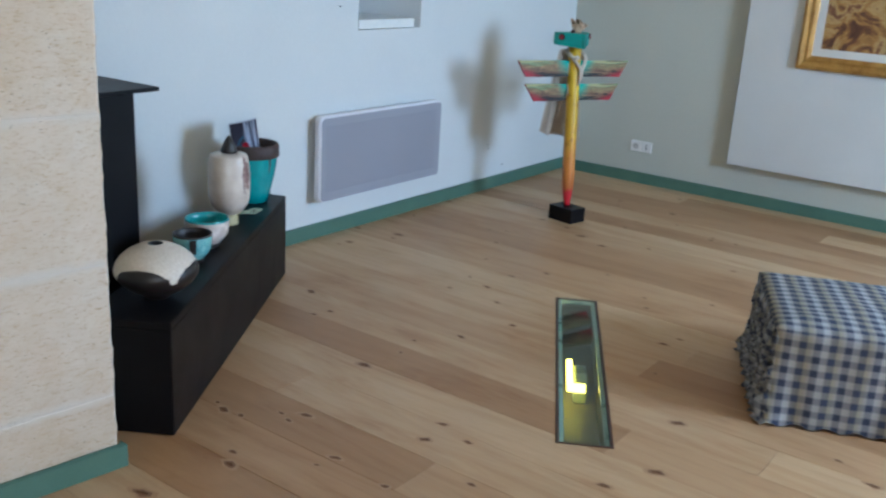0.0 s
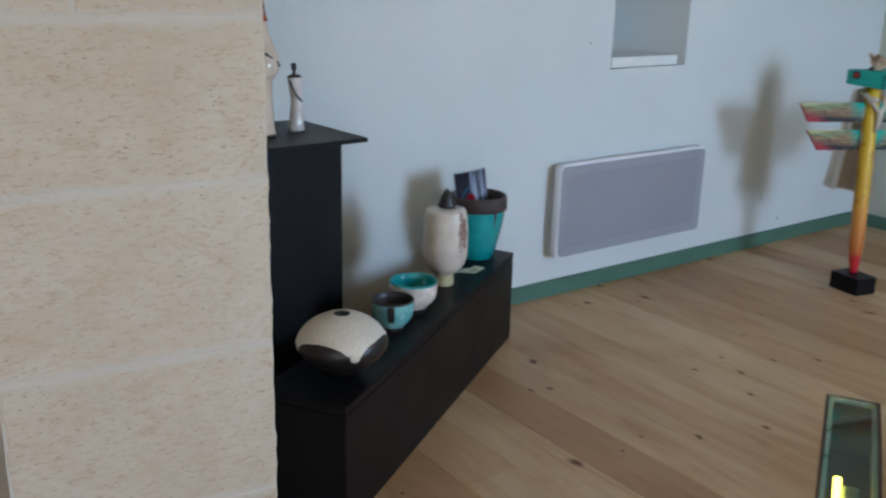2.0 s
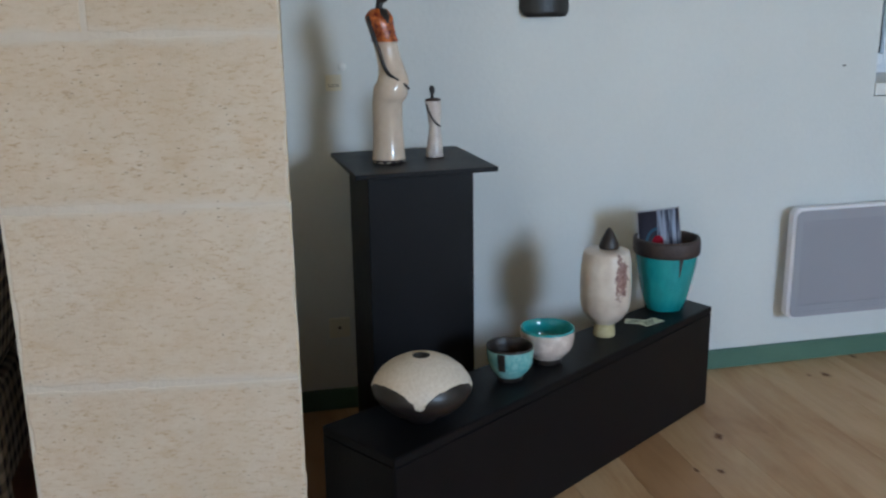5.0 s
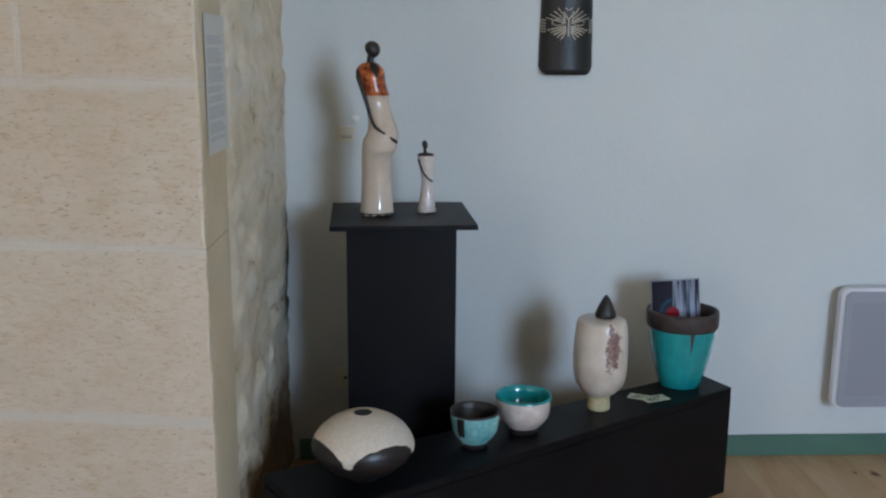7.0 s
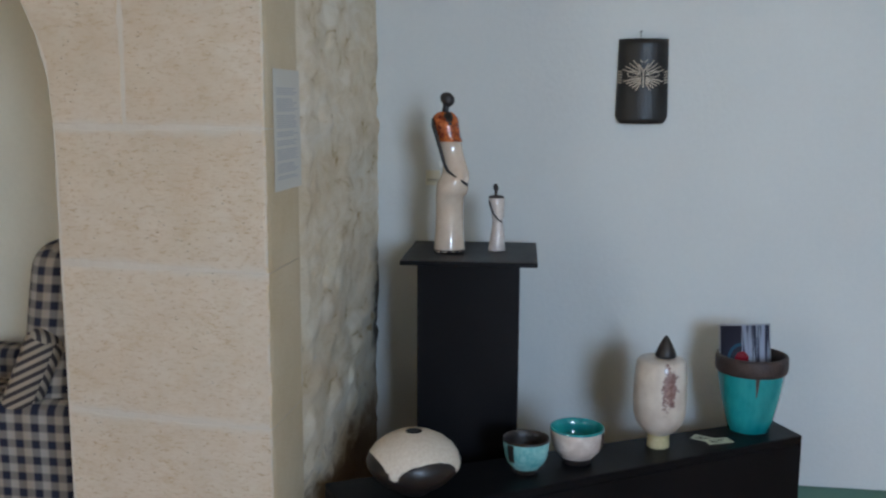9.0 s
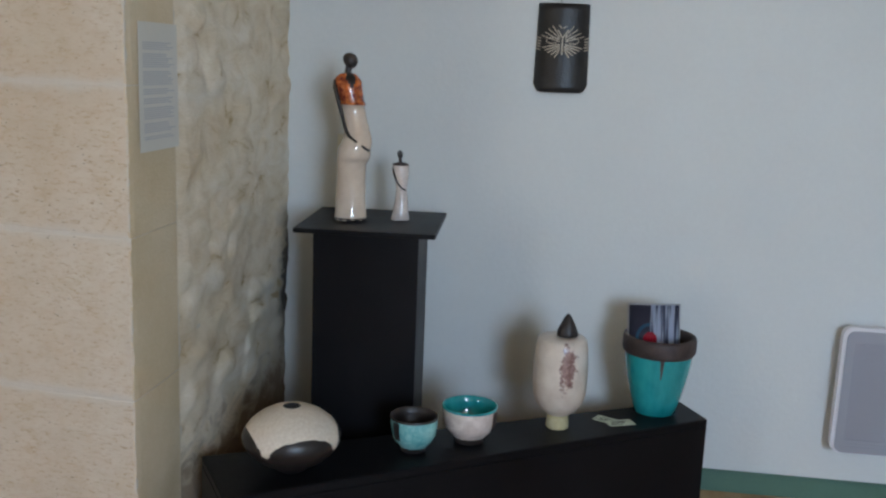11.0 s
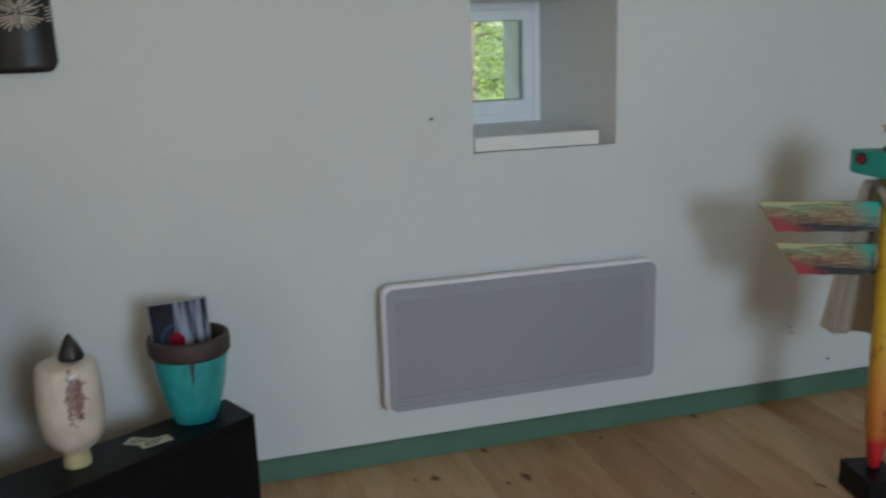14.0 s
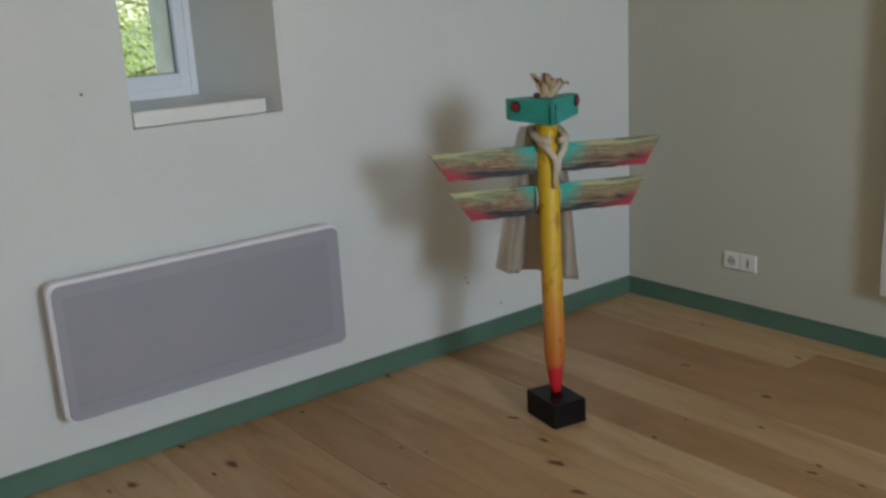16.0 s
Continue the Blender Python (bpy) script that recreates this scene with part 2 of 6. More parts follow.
def rubble_mat():
    m, nt, b = node_mat("limewashed_rubble")
    v = coords(nt, (0.5, 1, 1))
    big, mid, fine = noise_n(nt, v, 4.0, 3.0), noise_n(nt, v, 17.0, 5.0, 0.6, 0.6), noise_n(nt, v, 120.0, 3.0)
    base = ramp(nt, [(0.3, (0.64, 0.54, 0.40)), (0.5, (0.74, 0.65, 0.51)), (0.7, (0.76, 0.70, 0.60))], big)
    sp = ramp(nt, [(0.28, (0.55, 0.45, 0.30)), (0.40, (0.90, 0.86, 0.78)), (0.6, (1, 1, 1))], mid)
    c = mixc(nt, 1.0, base.outputs[0], sp.outputs[0], "MULTIPLY")
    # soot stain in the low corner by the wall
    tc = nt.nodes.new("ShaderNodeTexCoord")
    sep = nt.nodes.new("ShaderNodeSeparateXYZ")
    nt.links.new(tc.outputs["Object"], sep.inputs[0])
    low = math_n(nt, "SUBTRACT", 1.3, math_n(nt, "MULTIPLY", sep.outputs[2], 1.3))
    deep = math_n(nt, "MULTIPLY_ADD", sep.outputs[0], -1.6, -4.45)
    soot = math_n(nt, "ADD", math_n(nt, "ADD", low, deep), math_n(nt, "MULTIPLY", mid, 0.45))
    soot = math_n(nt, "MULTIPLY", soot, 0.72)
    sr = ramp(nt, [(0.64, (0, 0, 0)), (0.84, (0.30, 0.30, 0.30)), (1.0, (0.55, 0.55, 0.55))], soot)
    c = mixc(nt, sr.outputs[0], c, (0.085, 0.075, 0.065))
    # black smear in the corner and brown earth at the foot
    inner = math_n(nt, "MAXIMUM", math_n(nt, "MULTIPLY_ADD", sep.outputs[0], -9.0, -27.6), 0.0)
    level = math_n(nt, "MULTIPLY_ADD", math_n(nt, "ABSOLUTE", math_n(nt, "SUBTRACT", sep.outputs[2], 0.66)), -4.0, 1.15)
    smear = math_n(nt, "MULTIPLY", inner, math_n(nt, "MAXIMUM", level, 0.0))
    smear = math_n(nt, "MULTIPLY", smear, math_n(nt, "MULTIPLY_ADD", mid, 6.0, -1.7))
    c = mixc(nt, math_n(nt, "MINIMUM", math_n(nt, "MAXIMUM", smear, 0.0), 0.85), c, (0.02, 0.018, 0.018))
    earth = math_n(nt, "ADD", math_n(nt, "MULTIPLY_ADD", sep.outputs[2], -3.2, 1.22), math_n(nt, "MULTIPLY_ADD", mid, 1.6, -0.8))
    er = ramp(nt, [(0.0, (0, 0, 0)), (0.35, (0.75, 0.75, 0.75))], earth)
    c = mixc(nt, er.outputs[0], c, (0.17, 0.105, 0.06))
    nt.links.new(c, b.inputs["Base Color"])
    b.inputs["Roughness"].default_value = 0.95
    b.inputs["Specular IOR Level"].default_value = 0.15
    bump(nt, b, math_n(nt, "ADD", mid, math_n(nt, "MULTIPLY", fine, 0.4)), 0.5, 0.01)
    return m


def plank_mat():
    """Pine boards along x, each of its own tone, with long grain and flame figure."""
    m, nt, b = node_mat("pine_board")
    oi = nt.nodes.new("ShaderNodeObjectInfo")
    tc = nt.nodes.new("ShaderNodeTexCoord")
    off = nt.nodes.new("ShaderNodeVectorMath")
    off.operation = "MULTIPLY_ADD"
    cmb = nt.nodes.new("ShaderNodeCombineXYZ")
    for i in range(3):
        nt.links.new(math_n(nt, "MULTIPLY", oi.outputs["Random"], 37.0 + 11 * i), cmb.inputs[i])
    nt.links.new(tc.outputs["Object"], off.inputs[0])
    off.inputs[1].default_value = (0.55, 6.0, 1.0)
    nt.links.new(cmb.outputs[0], off.inputs[2])
    flame = noise_n(nt, off.outputs[0], 2.2, 3.0, 0.5, 1.2)
    rings = math_n(nt, "SINE", math_n(nt, "MULTIPLY", flame, 17.0))
    grain = noise_n(nt, off.outputs[0], 26.0, 4.0, 0.6)
    tone = ramp(nt, [(0.0, (0.34, 0.195, 0.09)), (0.2, (0.44, 0.285, 0.15)), (0.6, (0.485, 0.335, 0.19)), (1.0, (0.54, 0.39, 0.23))], oi.outputs["Random"])
    rr = ramp(nt, [(0.0, (0.86, 0.78, 0.68)), (0.6, (1, 1, 1)), (1.0, (1.06, 1.04, 1.0))], math_n(nt, "MULTIPLY_ADD", rings, 0.5, 0.5))
    c = mixc(nt, 0.38, tone.outputs[0], rr.outputs[0], "MULTIPLY")
    gr = ramp(nt, [(0.3, (0.80, 0.72, 0.62)), (0.6, (1, 1, 1))], grain)
    c = mixc(nt, 0.28, c, gr.outputs[0], "MULTIPLY")
    v = coords(nt, (0.5, 2.2, 1))
    patch = ramp(nt, [(0.32, (0.74, 0.60, 0.46)), (0.44, (0.92, 0.86, 0.78)), (0.54, (1.0, 0.98, 0.95)), (0.66, (1.06, 1.07, 1.08))], noise_n(nt, v, 2.6, 6.0, 0.68, 0.8))
    c = mixc(nt, 0.85, c, patch.outputs[0], "MULTIPLY")
    nt.links.new(c, b.inputs["Base Color"])
    nt.links.new(math_n(nt, "MULTIPLY_ADD", grain, 0.25, 0.32), b.inputs["Roughness"])
    bump(nt, b, grain, 0.12, 0.002)
    return m


def gingham_mat(name, period, light, dark, beige, stripes=False):
    """Woven check on UV metres."""
    m, nt, b = node_mat(name)
    tc = nt.nodes.new("ShaderNodeTexCoord")
    sep = nt.nodes.new("ShaderNodeSeparateXYZ")
    nt.links.new(tc.outputs["UV"], sep.inputs[0])
    st = []
    for i in range(2):
        s = math_n(nt, "SINE", math_n(nt, "MULTIPLY", sep.outputs[i], 2 * math.pi / period))
        st.append(math_n(nt, "MINIMUM", 1.0, math_n(nt, "MAXIMUM", 0.0, math_n(nt, "MULTIPLY_ADD", s, 1.3, 0.5))))
    s2 = math_n(nt, "SINE", math_n(nt, "MULTIPLY", sep.outputs[0], math.pi / period))
    warm = mixc(nt, math_n(nt, "MULTIPLY_ADD", s2, 0.5, 0.5), light, beige)
    total = st[0] if stripes else math_n(nt, "MULTIPLY", math_n(nt, "ADD", st[0], st[1]), 0.5)
    c = mixc(nt, total, warm, dark)
    weave = noise_n(nt, coords(nt, (1, 1, 1), "UV"), 500.0, 2.0)
    c = mixc(nt, 0.25, c, ramp(nt, [(0.3, (0.6, 0.6, 0.6)), (0.7, (1, 1, 1))], weave).outputs[0], "MULTIPLY")
    nt.links.new(c, b.inputs["Base Color"])
    b.inputs["Roughness"].default_value = 0.95
    b.inputs["Specular IOR Level"].default_value = 0.15
    bump(nt, b, weave, 0.3, 0.002)
    return m


def wing_mat():
    """Brushed paint: green top, ochre and black streaks, red towards the tips. UV 0..1."""
    m, nt, b = node_mat("streaked_wing_paint")
    tc = nt.nodes.new("ShaderNodeTexCoord")
    sep = nt.nodes.new("ShaderNodeSeparateXYZ")
    nt.links.new(tc.outputs["UV"], sep.inputs[0])
    u, v = sep.outputs[0], sep.outputs[1]
    vec = coords(nt, (2.2, 4.2, 1), "UV")
    st = noise_n(nt, vec, 2.0, 5.0, 0.60, 0.8)
    away = math_n(nt, "MULTIPLY", math_n(nt, "ABSOLUTE", math_n(nt, "SUBTRACT", u, 0.5)), 2.0)
    h = math_n(nt, "ADD", v, math_n(nt, "MULTIPLY_ADD", st, 2.0, -1.0))
    body = ramp(nt, [(0.0, (0.012, 0.012, 0.016)), (0.20, (0.03, 0.022, 0.02)), (0.30, (0.30, 0.16, 0.075)), (0.40, (0.05, 0.03, 0.028)), (0.52, (0.40, 0.25, 0.12)), (0.62, (0.06, 0.04, 0.03)), (0.70, (0.36, 0.27, 0.12)), (0.79, (0.12, 0.10, 0.05)), (0.88, (0.16, 0.27, 0.14)), (1.0, (0.40, 0.38, 0.19))], h)
    mid = math_n(nt, "SUBTRACT", 1.0, math_n(nt, "MULTIPLY", away, 2.7))
    mid = math_n(nt, "MULTIPLY", math_n(nt, "MAXIMUM", mid, 0.0), math_n(nt, "MULTIPLY_ADD", v, 1.6, -0.1))
    c = mixc(nt, math_n(nt, "MINIMUM", 1.0, math_n(nt, "MULTIPLY", mid, 1.6)), body.outputs[0], (0.02, 0.36, 0.28))
    tip = math_n(nt, "ADD", math_n(nt, "SUBTRACT", away, math_n(nt, "MULTIPLY", v, 0.62)), math_n(nt, "MULTIPLY_ADD", st, 0.5, -0.25))
    tr = ramp(nt, [(0.56, (0, 0, 0)), (0.86, (1, 1, 1))], tip)
    c = mixc(nt, tr.outputs[0], c, (0.36, 0.016, 0.03))
    nt.links.new(c, b.inputs["Base Color"])
    b.inputs["Roughness"].default_value = 0.55
    bump(nt, b, st, 0.2, 0.003)
    return m


def pole_mat():
    """Yellow above, orange, then red at the foot."""
    m, nt, b = node_mat("yellow_to_red_pole_paint")
    tc = nt.nodes.new("ShaderNodeTexCoord")
    sep = nt.nodes.new("ShaderNodeSeparateXYZ")
    nt.links.new(tc.outputs["Object"], sep.inputs[0])
    v = coords(nt, (1, 1, 0.25))
    st = noise_n(nt, v, 45.0, 4.0)
    h = math_n(nt, "ADD", sep.outputs[2], math_n(nt, "MULTIPLY_ADD", st, 0.10, -0.05))
    r = ramp(nt, [(0.0, (0.55, 0.012, 0.02)), (0.165, (0.50, 0.012, 0.02)), (0.185, (0.46, 0.13, 0.02)), (0.33, (0.58, 0.22, 0.03)), (0.48, (0.62, 0.36, 0.02)), (0.8, (0.64, 0.42, 0.01)), (1.0, (0.62, 0.38, 0.008))], h)
    blot = ramp(nt, [(0.34, (0.55, 0.42, 0.30)), (0.44, (1, 1, 1))], noise_n(nt, coords(nt, (1, 1, 0.7)), 28.0, 3.0))
    c = mixc(nt, 0.8, r.outputs[0], blot.outputs[0], "MULTIPLY")
    nt.links.new(c, b.inputs["Base Color"])
    b.inputs["Roughness"].default_value = 0.42
    bump(nt, b, st, 0.15, 0.003)
    return m


def lens_vase_mat():
    """Cream glaze draped like a square cloth over black clay."""
    m, nt, b = node_mat("cream_square_on_black_glaze")
    v = coords(nt, rot=(0, 0, radians(-31)))
    sep = nt.nodes.new("ShaderNodeSeparateXYZ")
    nt.links.new(v, sep.inputs[0])
    wob = math_n(nt, "MULTIPLY_ADD", noise_n(nt, v, 40.0, 2.0), 0.006, -0.003)
    big = math_n(nt, "MAXIMUM", math_n(nt, "ABSOLUTE", sep.outputs[0]), math_n(nt, "ABSOLUTE", sep.outputs[1]))
    r = math_n(nt, "SQRT", math_n(nt, "ADD", math_n(nt, "MULTIPLY", sep.outputs[0], sep.outputs[0]), math_n(nt, "MULTIPLY", sep.outputs[1], sep.outputs[1])))
    big = math_n(nt, "MULTIPLY", math_n(nt, "ADD", big, r), 0.5)
    under = math_n(nt, "LESS_THAN", sep.outputs[2], 0.092)
    reach = math_n(nt, "ADD", r, math_n(nt, "MULTIPLY", under, math_n(nt, "MULTIPLY_ADD", r, -2.0, 0.256)))
    big = math_n(nt, "MULTIPLY", big, math_n(nt, "DIVIDE", reach, math_n(nt, "MAXIMUM", r, 0.001)))
    k = math_n(nt, "LESS_THAN", math_n(nt, "ADD", big, wob), 0.1145)
    sp = noise_n(nt, v, 130.0, 2.0)
    cream = ramp(nt, [(0.3, (0.60, 0.52, 0.42)), (0.7, (0.70, 0.63, 0.53))], sp)
    c = mixc(nt, k, (0.018, 0.014, 0.013), cream.outputs[0])
    nt.links.new(c, b.inputs["Base Color"])
    nt.links.new(math_n(nt, "MULTIPLY_ADD", k, 0.15, 0.38), b.inputs["Roughness"])
    bump(nt, b, math_n(nt, "ADD", math_n(nt, "MULTIPLY", k, 0.6), math_n(nt, "MULTIPLY", sp, 0.25)), 0.4, 0.003)
    return m


def cream_vase_mat():
    """White crackle body with one purplish smoke stain."""
    m, nt, b = node_mat("white_glaze_with_smoke_stain")
    v = coords(nt)
    sep = nt.nodes.new("ShaderNodeSeparateXYZ")
    nt.links.new(v, sep.inputs[0])
    n = noise_n(nt, v, 55.0, 4.0, 0.7)
    dy = math_n(nt, "DIVIDE", math_n(nt, "SUBTRACT", sep.outputs[1], 0.020), 0.026)
    dz = math_n(nt, "DIVIDE", math_n(nt, "SUBTRACT", sep.outputs[2], 0.205), 0.075)
    d = math_n(nt, "SQRT", math_n(nt, "ADD", math_n(nt, "POWER", math_n(nt, "ABSOLUTE", dy), 2.0), math_n(nt, "POWER", math_n(nt, "ABSOLUTE", dz), 2.0)))
    d = math_n(nt, "ADD", d, math_n(nt, "MULTIPLY_ADD", n, 2.2, -1.1))
    front = math_n(nt, "GREATER_THAN", sep.outputs[0], 0.0)
    k = math_n(nt, "MULTIPLY", front, math_n(nt, "MINIMUM", 1.0, math_n(nt, "MAXIMUM", 0.0, math_n(nt, "MULTIPLY_ADD", d, -5.0, 4.6))))
    base = ramp(nt, [(0.3, (0.54, 0.45, 0.37)), (0.65, (0.70, 0.62, 0.53))], noise_n(nt, v, 14.0, 4.0))
    stain = ramp(nt, [(0.35, (0.17, 0.085, 0.075)), (0.6, (0.34, 0.22, 0.19))], n)
    c = mixc(nt, k, base.outputs[0], stain.outputs[0])
    nt.links.new(c, b.inputs["Base Color"])
    b.inputs["Roughness"].default_value = 0.3
    b.inputs["Coat Weight"].default_value = 0.3
    bump(nt, b, n, 0.12, 0.003)
    return m


def radiator_mat():
    """Grey-violet front sheet with fine rows of punched holes."""
    m, nt, b = node_mat("grey_perforated_sheet")
    v = coords(nt)
    sep = nt.nodes.new("ShaderNodeSeparateXYZ")
    nt.links.new(v, sep.inputs[0])
    sy = math_n(nt, "SINE", math_n(nt, "MULTIPLY", sep.outputs[1], 2 * math.pi / 0.006))
    sz = math_n(nt, "SINE", math_n(nt, "MULTIPLY", sep.outputs[2], 2 * math.pi / 0.006))
    hole = math_n(nt, "GREATER_THAN", math_n(nt, "MULTIPLY", sy, sz), 0.30)
    iny = math_n(nt, "LESS_THAN", math_n(nt, "ABSOLUTE", math_n(nt, "SUBTRACT", sep.outputs[1], 0.476)), 0.440)
    inz = math_n(nt, "LESS_THAN", math_n(nt, "ABSOLUTE", math_n(nt, "SUBTRACT", sep.outputs[2], 0.215)), 0.165)
    hole = math_n(nt, "MULTIPLY", hole, math_n(nt, "MULTIPLY", iny, inz))
    c = mixc(nt, hole, (0.335, 0.332, 0.37), (0.23, 0.228, 0.253))
    drift = ramp(nt, [(0.3, (0.93, 0.93, 0.93)), (0.7, (1, 1, 1))], noise_n(nt, v, 3.0, 3.0))
    c = mixc(nt, 1.0, c, drift.outputs[0], "MULTIPLY")
    nt.links.new(c, b.inputs["Base Color"])
    b.inputs["Roughness"].default_value = 0.5
    return m


def picture_mat(name, stops, scale, dist):
    m, nt, b = node_mat(name)
    v = coords(nt, (1, 1, 1))
    n = noise_n(nt, v, scale, 6.0, 0.62, dist)
    r = ramp(nt, stops, n)
    nt.links.new(r.outputs[0], b.inputs["Base Color"])
    b.inputs["Roughness"].default_value = 0.55
    bump(nt, b, n, 0.3, 0.004)
    return m


def photo_mat():
    """Glossy photo: dark with pale upright streaks and a red spot below. UV 0..1."""
    m, nt, b = node_mat("glossy_photo")
    tc = nt.nodes.new("ShaderNodeTexCoord")
    sep = nt.nodes.new("ShaderNodeSeparateXYZ")
    nt.links.new(tc.outputs["UV"], sep.inputs[0])
    u, v = sep.outputs[0], sep.outputs[1]
    st = noise_n(nt, coords(nt, (11, 0.5, 1), "UV"), 1.3, 3.0, 0.6)
    r = ramp(nt, [(0.34, (0.03, 0.03, 0.045)), (0.43, (0.13, 0.14, 0.21)), (0.52, (0.60, 0.64, 0.76))], st)
    left = math_n(nt, "LESS_THAN", u, 0.42)
    c = mixc(nt, left, r.outputs[0], (0.075, 0.07, 0.095))
    d2 = math_n(nt, "ADD", math_n(nt, "POWER", math_n(nt, "ABSOLUTE", math_n(nt, "SUBTRACT", u, 0.42)), 2.0), math_n(nt, "POWER", math_n(nt, "ABSOLUTE", math_n(nt, "SUBTRACT", v, 0.42)), 2.0))
    ring = math_n(nt, "MULTIPLY", math_n(nt, "LESS_THAN", d2, 0.075), math_n(nt, "GREATER_THAN", d2, 0.048))
    c = mixc(nt, math_n(nt, "MULTIPLY", ring, left), c, (0.07, 0.16, 0.24))
    c = mixc(nt, math_n(nt, "LESS_THAN", d2, 0.017), c, (0.45, 0.02, 0.04))
    edge = math_n(nt, "MAXIMUM", math_n(nt, "ABSOLUTE", math_n(nt, "SUBTRACT", u, 0.5)), math_n(nt, "ABSOLUTE", math_n(nt, "SUBTRACT", v, 0.5)))
    c = mixc(nt, math_n(nt, "GREATER_THAN", edge, 0.475), c, (0.74, 0.74, 0.78))
    nt.links.new(c, b.inputs["Base Color"])
    b.inputs["Roughness"].default_value = 0.16
    return m


def glass_mat(name, tint, rough=0.0):
    m, nt, b = node_mat(name)
    b.inputs["Base Color"].default_value = (*tint, 1)
    b.inputs["Transmission Weight"].default_value = 1.0
    b.inputs["Roughness"].default_value = rough
    b.inputs["IOR"].default_value = 1.45
    return m


def glow_mat(name, color, strength):
    m, nt, b = node_mat(name)
    b.inputs["Emission Color"].default_value = (*color, 1)
    b.inputs["Emission Strength"].default_value = strength
    return m


def leaf_mat():
    m, nt, b = node_mat("sunlit_leaf")
    g = nt.nodes.new("ShaderNodeNewGeometry")
    r = ramp(nt, [(0.0, (0.12, 0.20, 0.04)), (0.5, (0.26, 0.36, 0.08)), (1.0, (0.45, 0.52, 0.16))], g.outputs["Random Per Island"])
    nt.links.new(r.outputs[0], b.inputs["Base Color"])
    b.inputs["Roughness"].default_value = 0.5
    tr = nt.nodes.new("ShaderNodeBsdfTranslucent")
    nt.links.new(r.outputs[0], tr.inputs[0])
    mx = nt.nodes.new("ShaderNodeMixShader")
    mx.inputs[0].default_value = 0.5
    nt.links.new(b.outputs[0], mx.inputs[1])
    nt.links.new(tr.outputs[0], mx.inputs[2])
    nt.links.new(mx.outputs[0], nt.nodes["Material Output"].inputs[0])
    return m


M_QUOIN = surface("yellower_stone_side", (0.56, 0.445, 0.28), (0.67, 0.565, 0.40), 5.0, 0.9, 0.4, 110.0, spec=0.2)
M_STONE, M_RUBBLE, M_PLANK = limestone_mat(), rubble_mat(), plank_mat()
M_KNOT = surface("dark_pine_knot", (0.05, 0.018, 0.008), (0.24, 0.125, 0.06), 60.0, 0.6, 0.1, 200.0, spec=0.15)
M_KNOT_MID = surface("brown_pine_knot_ring", (0.13, 0.06, 0.026), (0.30, 0.165, 0.08), 50.0, 0.5, 0.1, 180.0)
M_KNOT_HALO = surface("reddish_pine_round_knot", (0.34, 0.20, 0.10), (0.47, 0.31, 0.17), 40.0, 0.45, 0.1, 160.0)
M_CHECK = gingham_mat("blue_check_cloth", 0.046, (0.42, 0.43, 0.445), (0.055, 0.066, 0.105), (0.31, 0.285, 0.215))
M_CHECK2 = gingham_mat("navy_beige_check_cloth", 0.052, (0.38, 0.355, 0.315), (0.024, 0.027, 0.046), (0.35, 0.30, 0.235))
M_STRIPE = gingham_mat("narrow_stripe_cloth", 0.024, (0.38, 0.32, 0.25), (0.055, 0.048, 0.05), (0.34, 0.285, 0.215), True)
M_WING, M_POLE, M_LENS, M_CVASE, M_RADF = wing_mat(), pole_mat(), lens_vase_mat(), cream_vase_mat(), radiator_mat()
M_PHOTO, M_LEAF = photo_mat(), leaf_mat()
M_PAINTING = picture_mat("ochre_painting", [(0.28, (0.04, 0.014, 0.01)), (0.40, (0.13, 0.05, 0.02)), (0.47, (0.34, 0.17, 0.04)), (0.55, (0.46, 0.30, 0.11)), (0.62, (0.20, 0.08, 0.03)), (0.75, (0.07, 0.03, 0.02))], 8.0, 1.2)
M_GLASS, M_FLOORGLASS = glass_mat("window_glass", (0.97, 0.99, 0.97)), glass_mat("green_floor_glass", (0.80, 0.92, 0.84))
M_GLOW = glow_mat("yellow_lamp_glow", (1.0, 0.66, 0.06), 2.8)


# ---- mesh helpers ----
def mesh_ob(name, bm, mats, parent=None, label="", smooth=False):
    me = bpy.data.meshes.new(name)
    bm.normal_update()
    bm.to_mesh(me)
    bm.free()
    for m in mats if isinstance(mats, (list, tuple)) else [mats]:
        me.materials.append(m)
    if smooth:
        for p in me.polygons:
            p.use_smooth = True
    ob = new(name, me)
    if parent is not None:
        ob.parent = parent
    if label:
        ob["label"] = label
    return ob


def part(name, bm, material, parent, label="", smooth=False):
    return mesh_ob(name, bm, material, parent, label, smooth)


def thing(name, m, label, category, group="", kind=""):
    ob = new(name)
    ob.empty_display_size = 0.1
    ob.matrix_world = m
    return tagged(ob, label, category, group, kind)


def structure(name, bm, material, label, category, smooth=False):
    return tagged(mesh_ob(name, bm, material, smooth=smooth), label, category, kind="structure")


def quad_box(bm, lo, hi, bevel=0.0, seg=1, m=None):
    """Box from corner to corner, with softened edges."""
    r = bmesh.ops.create_cube(bm, size=1.0)
    vs = r["verts"]
    c = [(a + b) / 2 for a, b in zip(lo, hi)]
    s = [b - a for a, b in zip(lo, hi)]
    for v in vs:
        v.co = Vector((c[0] + v.co.x * s[0], c[1] + v.co.y * s[1], c[2] + v.co.z * s[2]))
    if bevel:
        es = list({e for v in vs for e in v.link_edges})
        r = bmesh.ops.bevel(bm, geom=es, offset=bevel, segments=seg, affect="EDGES", profile=0.5)
        vs = list({v for f in r["faces"] for v in f.verts})
    if m is not None:
        bmesh.ops.transform(bm, matrix=m, verts=vs)
    return vs


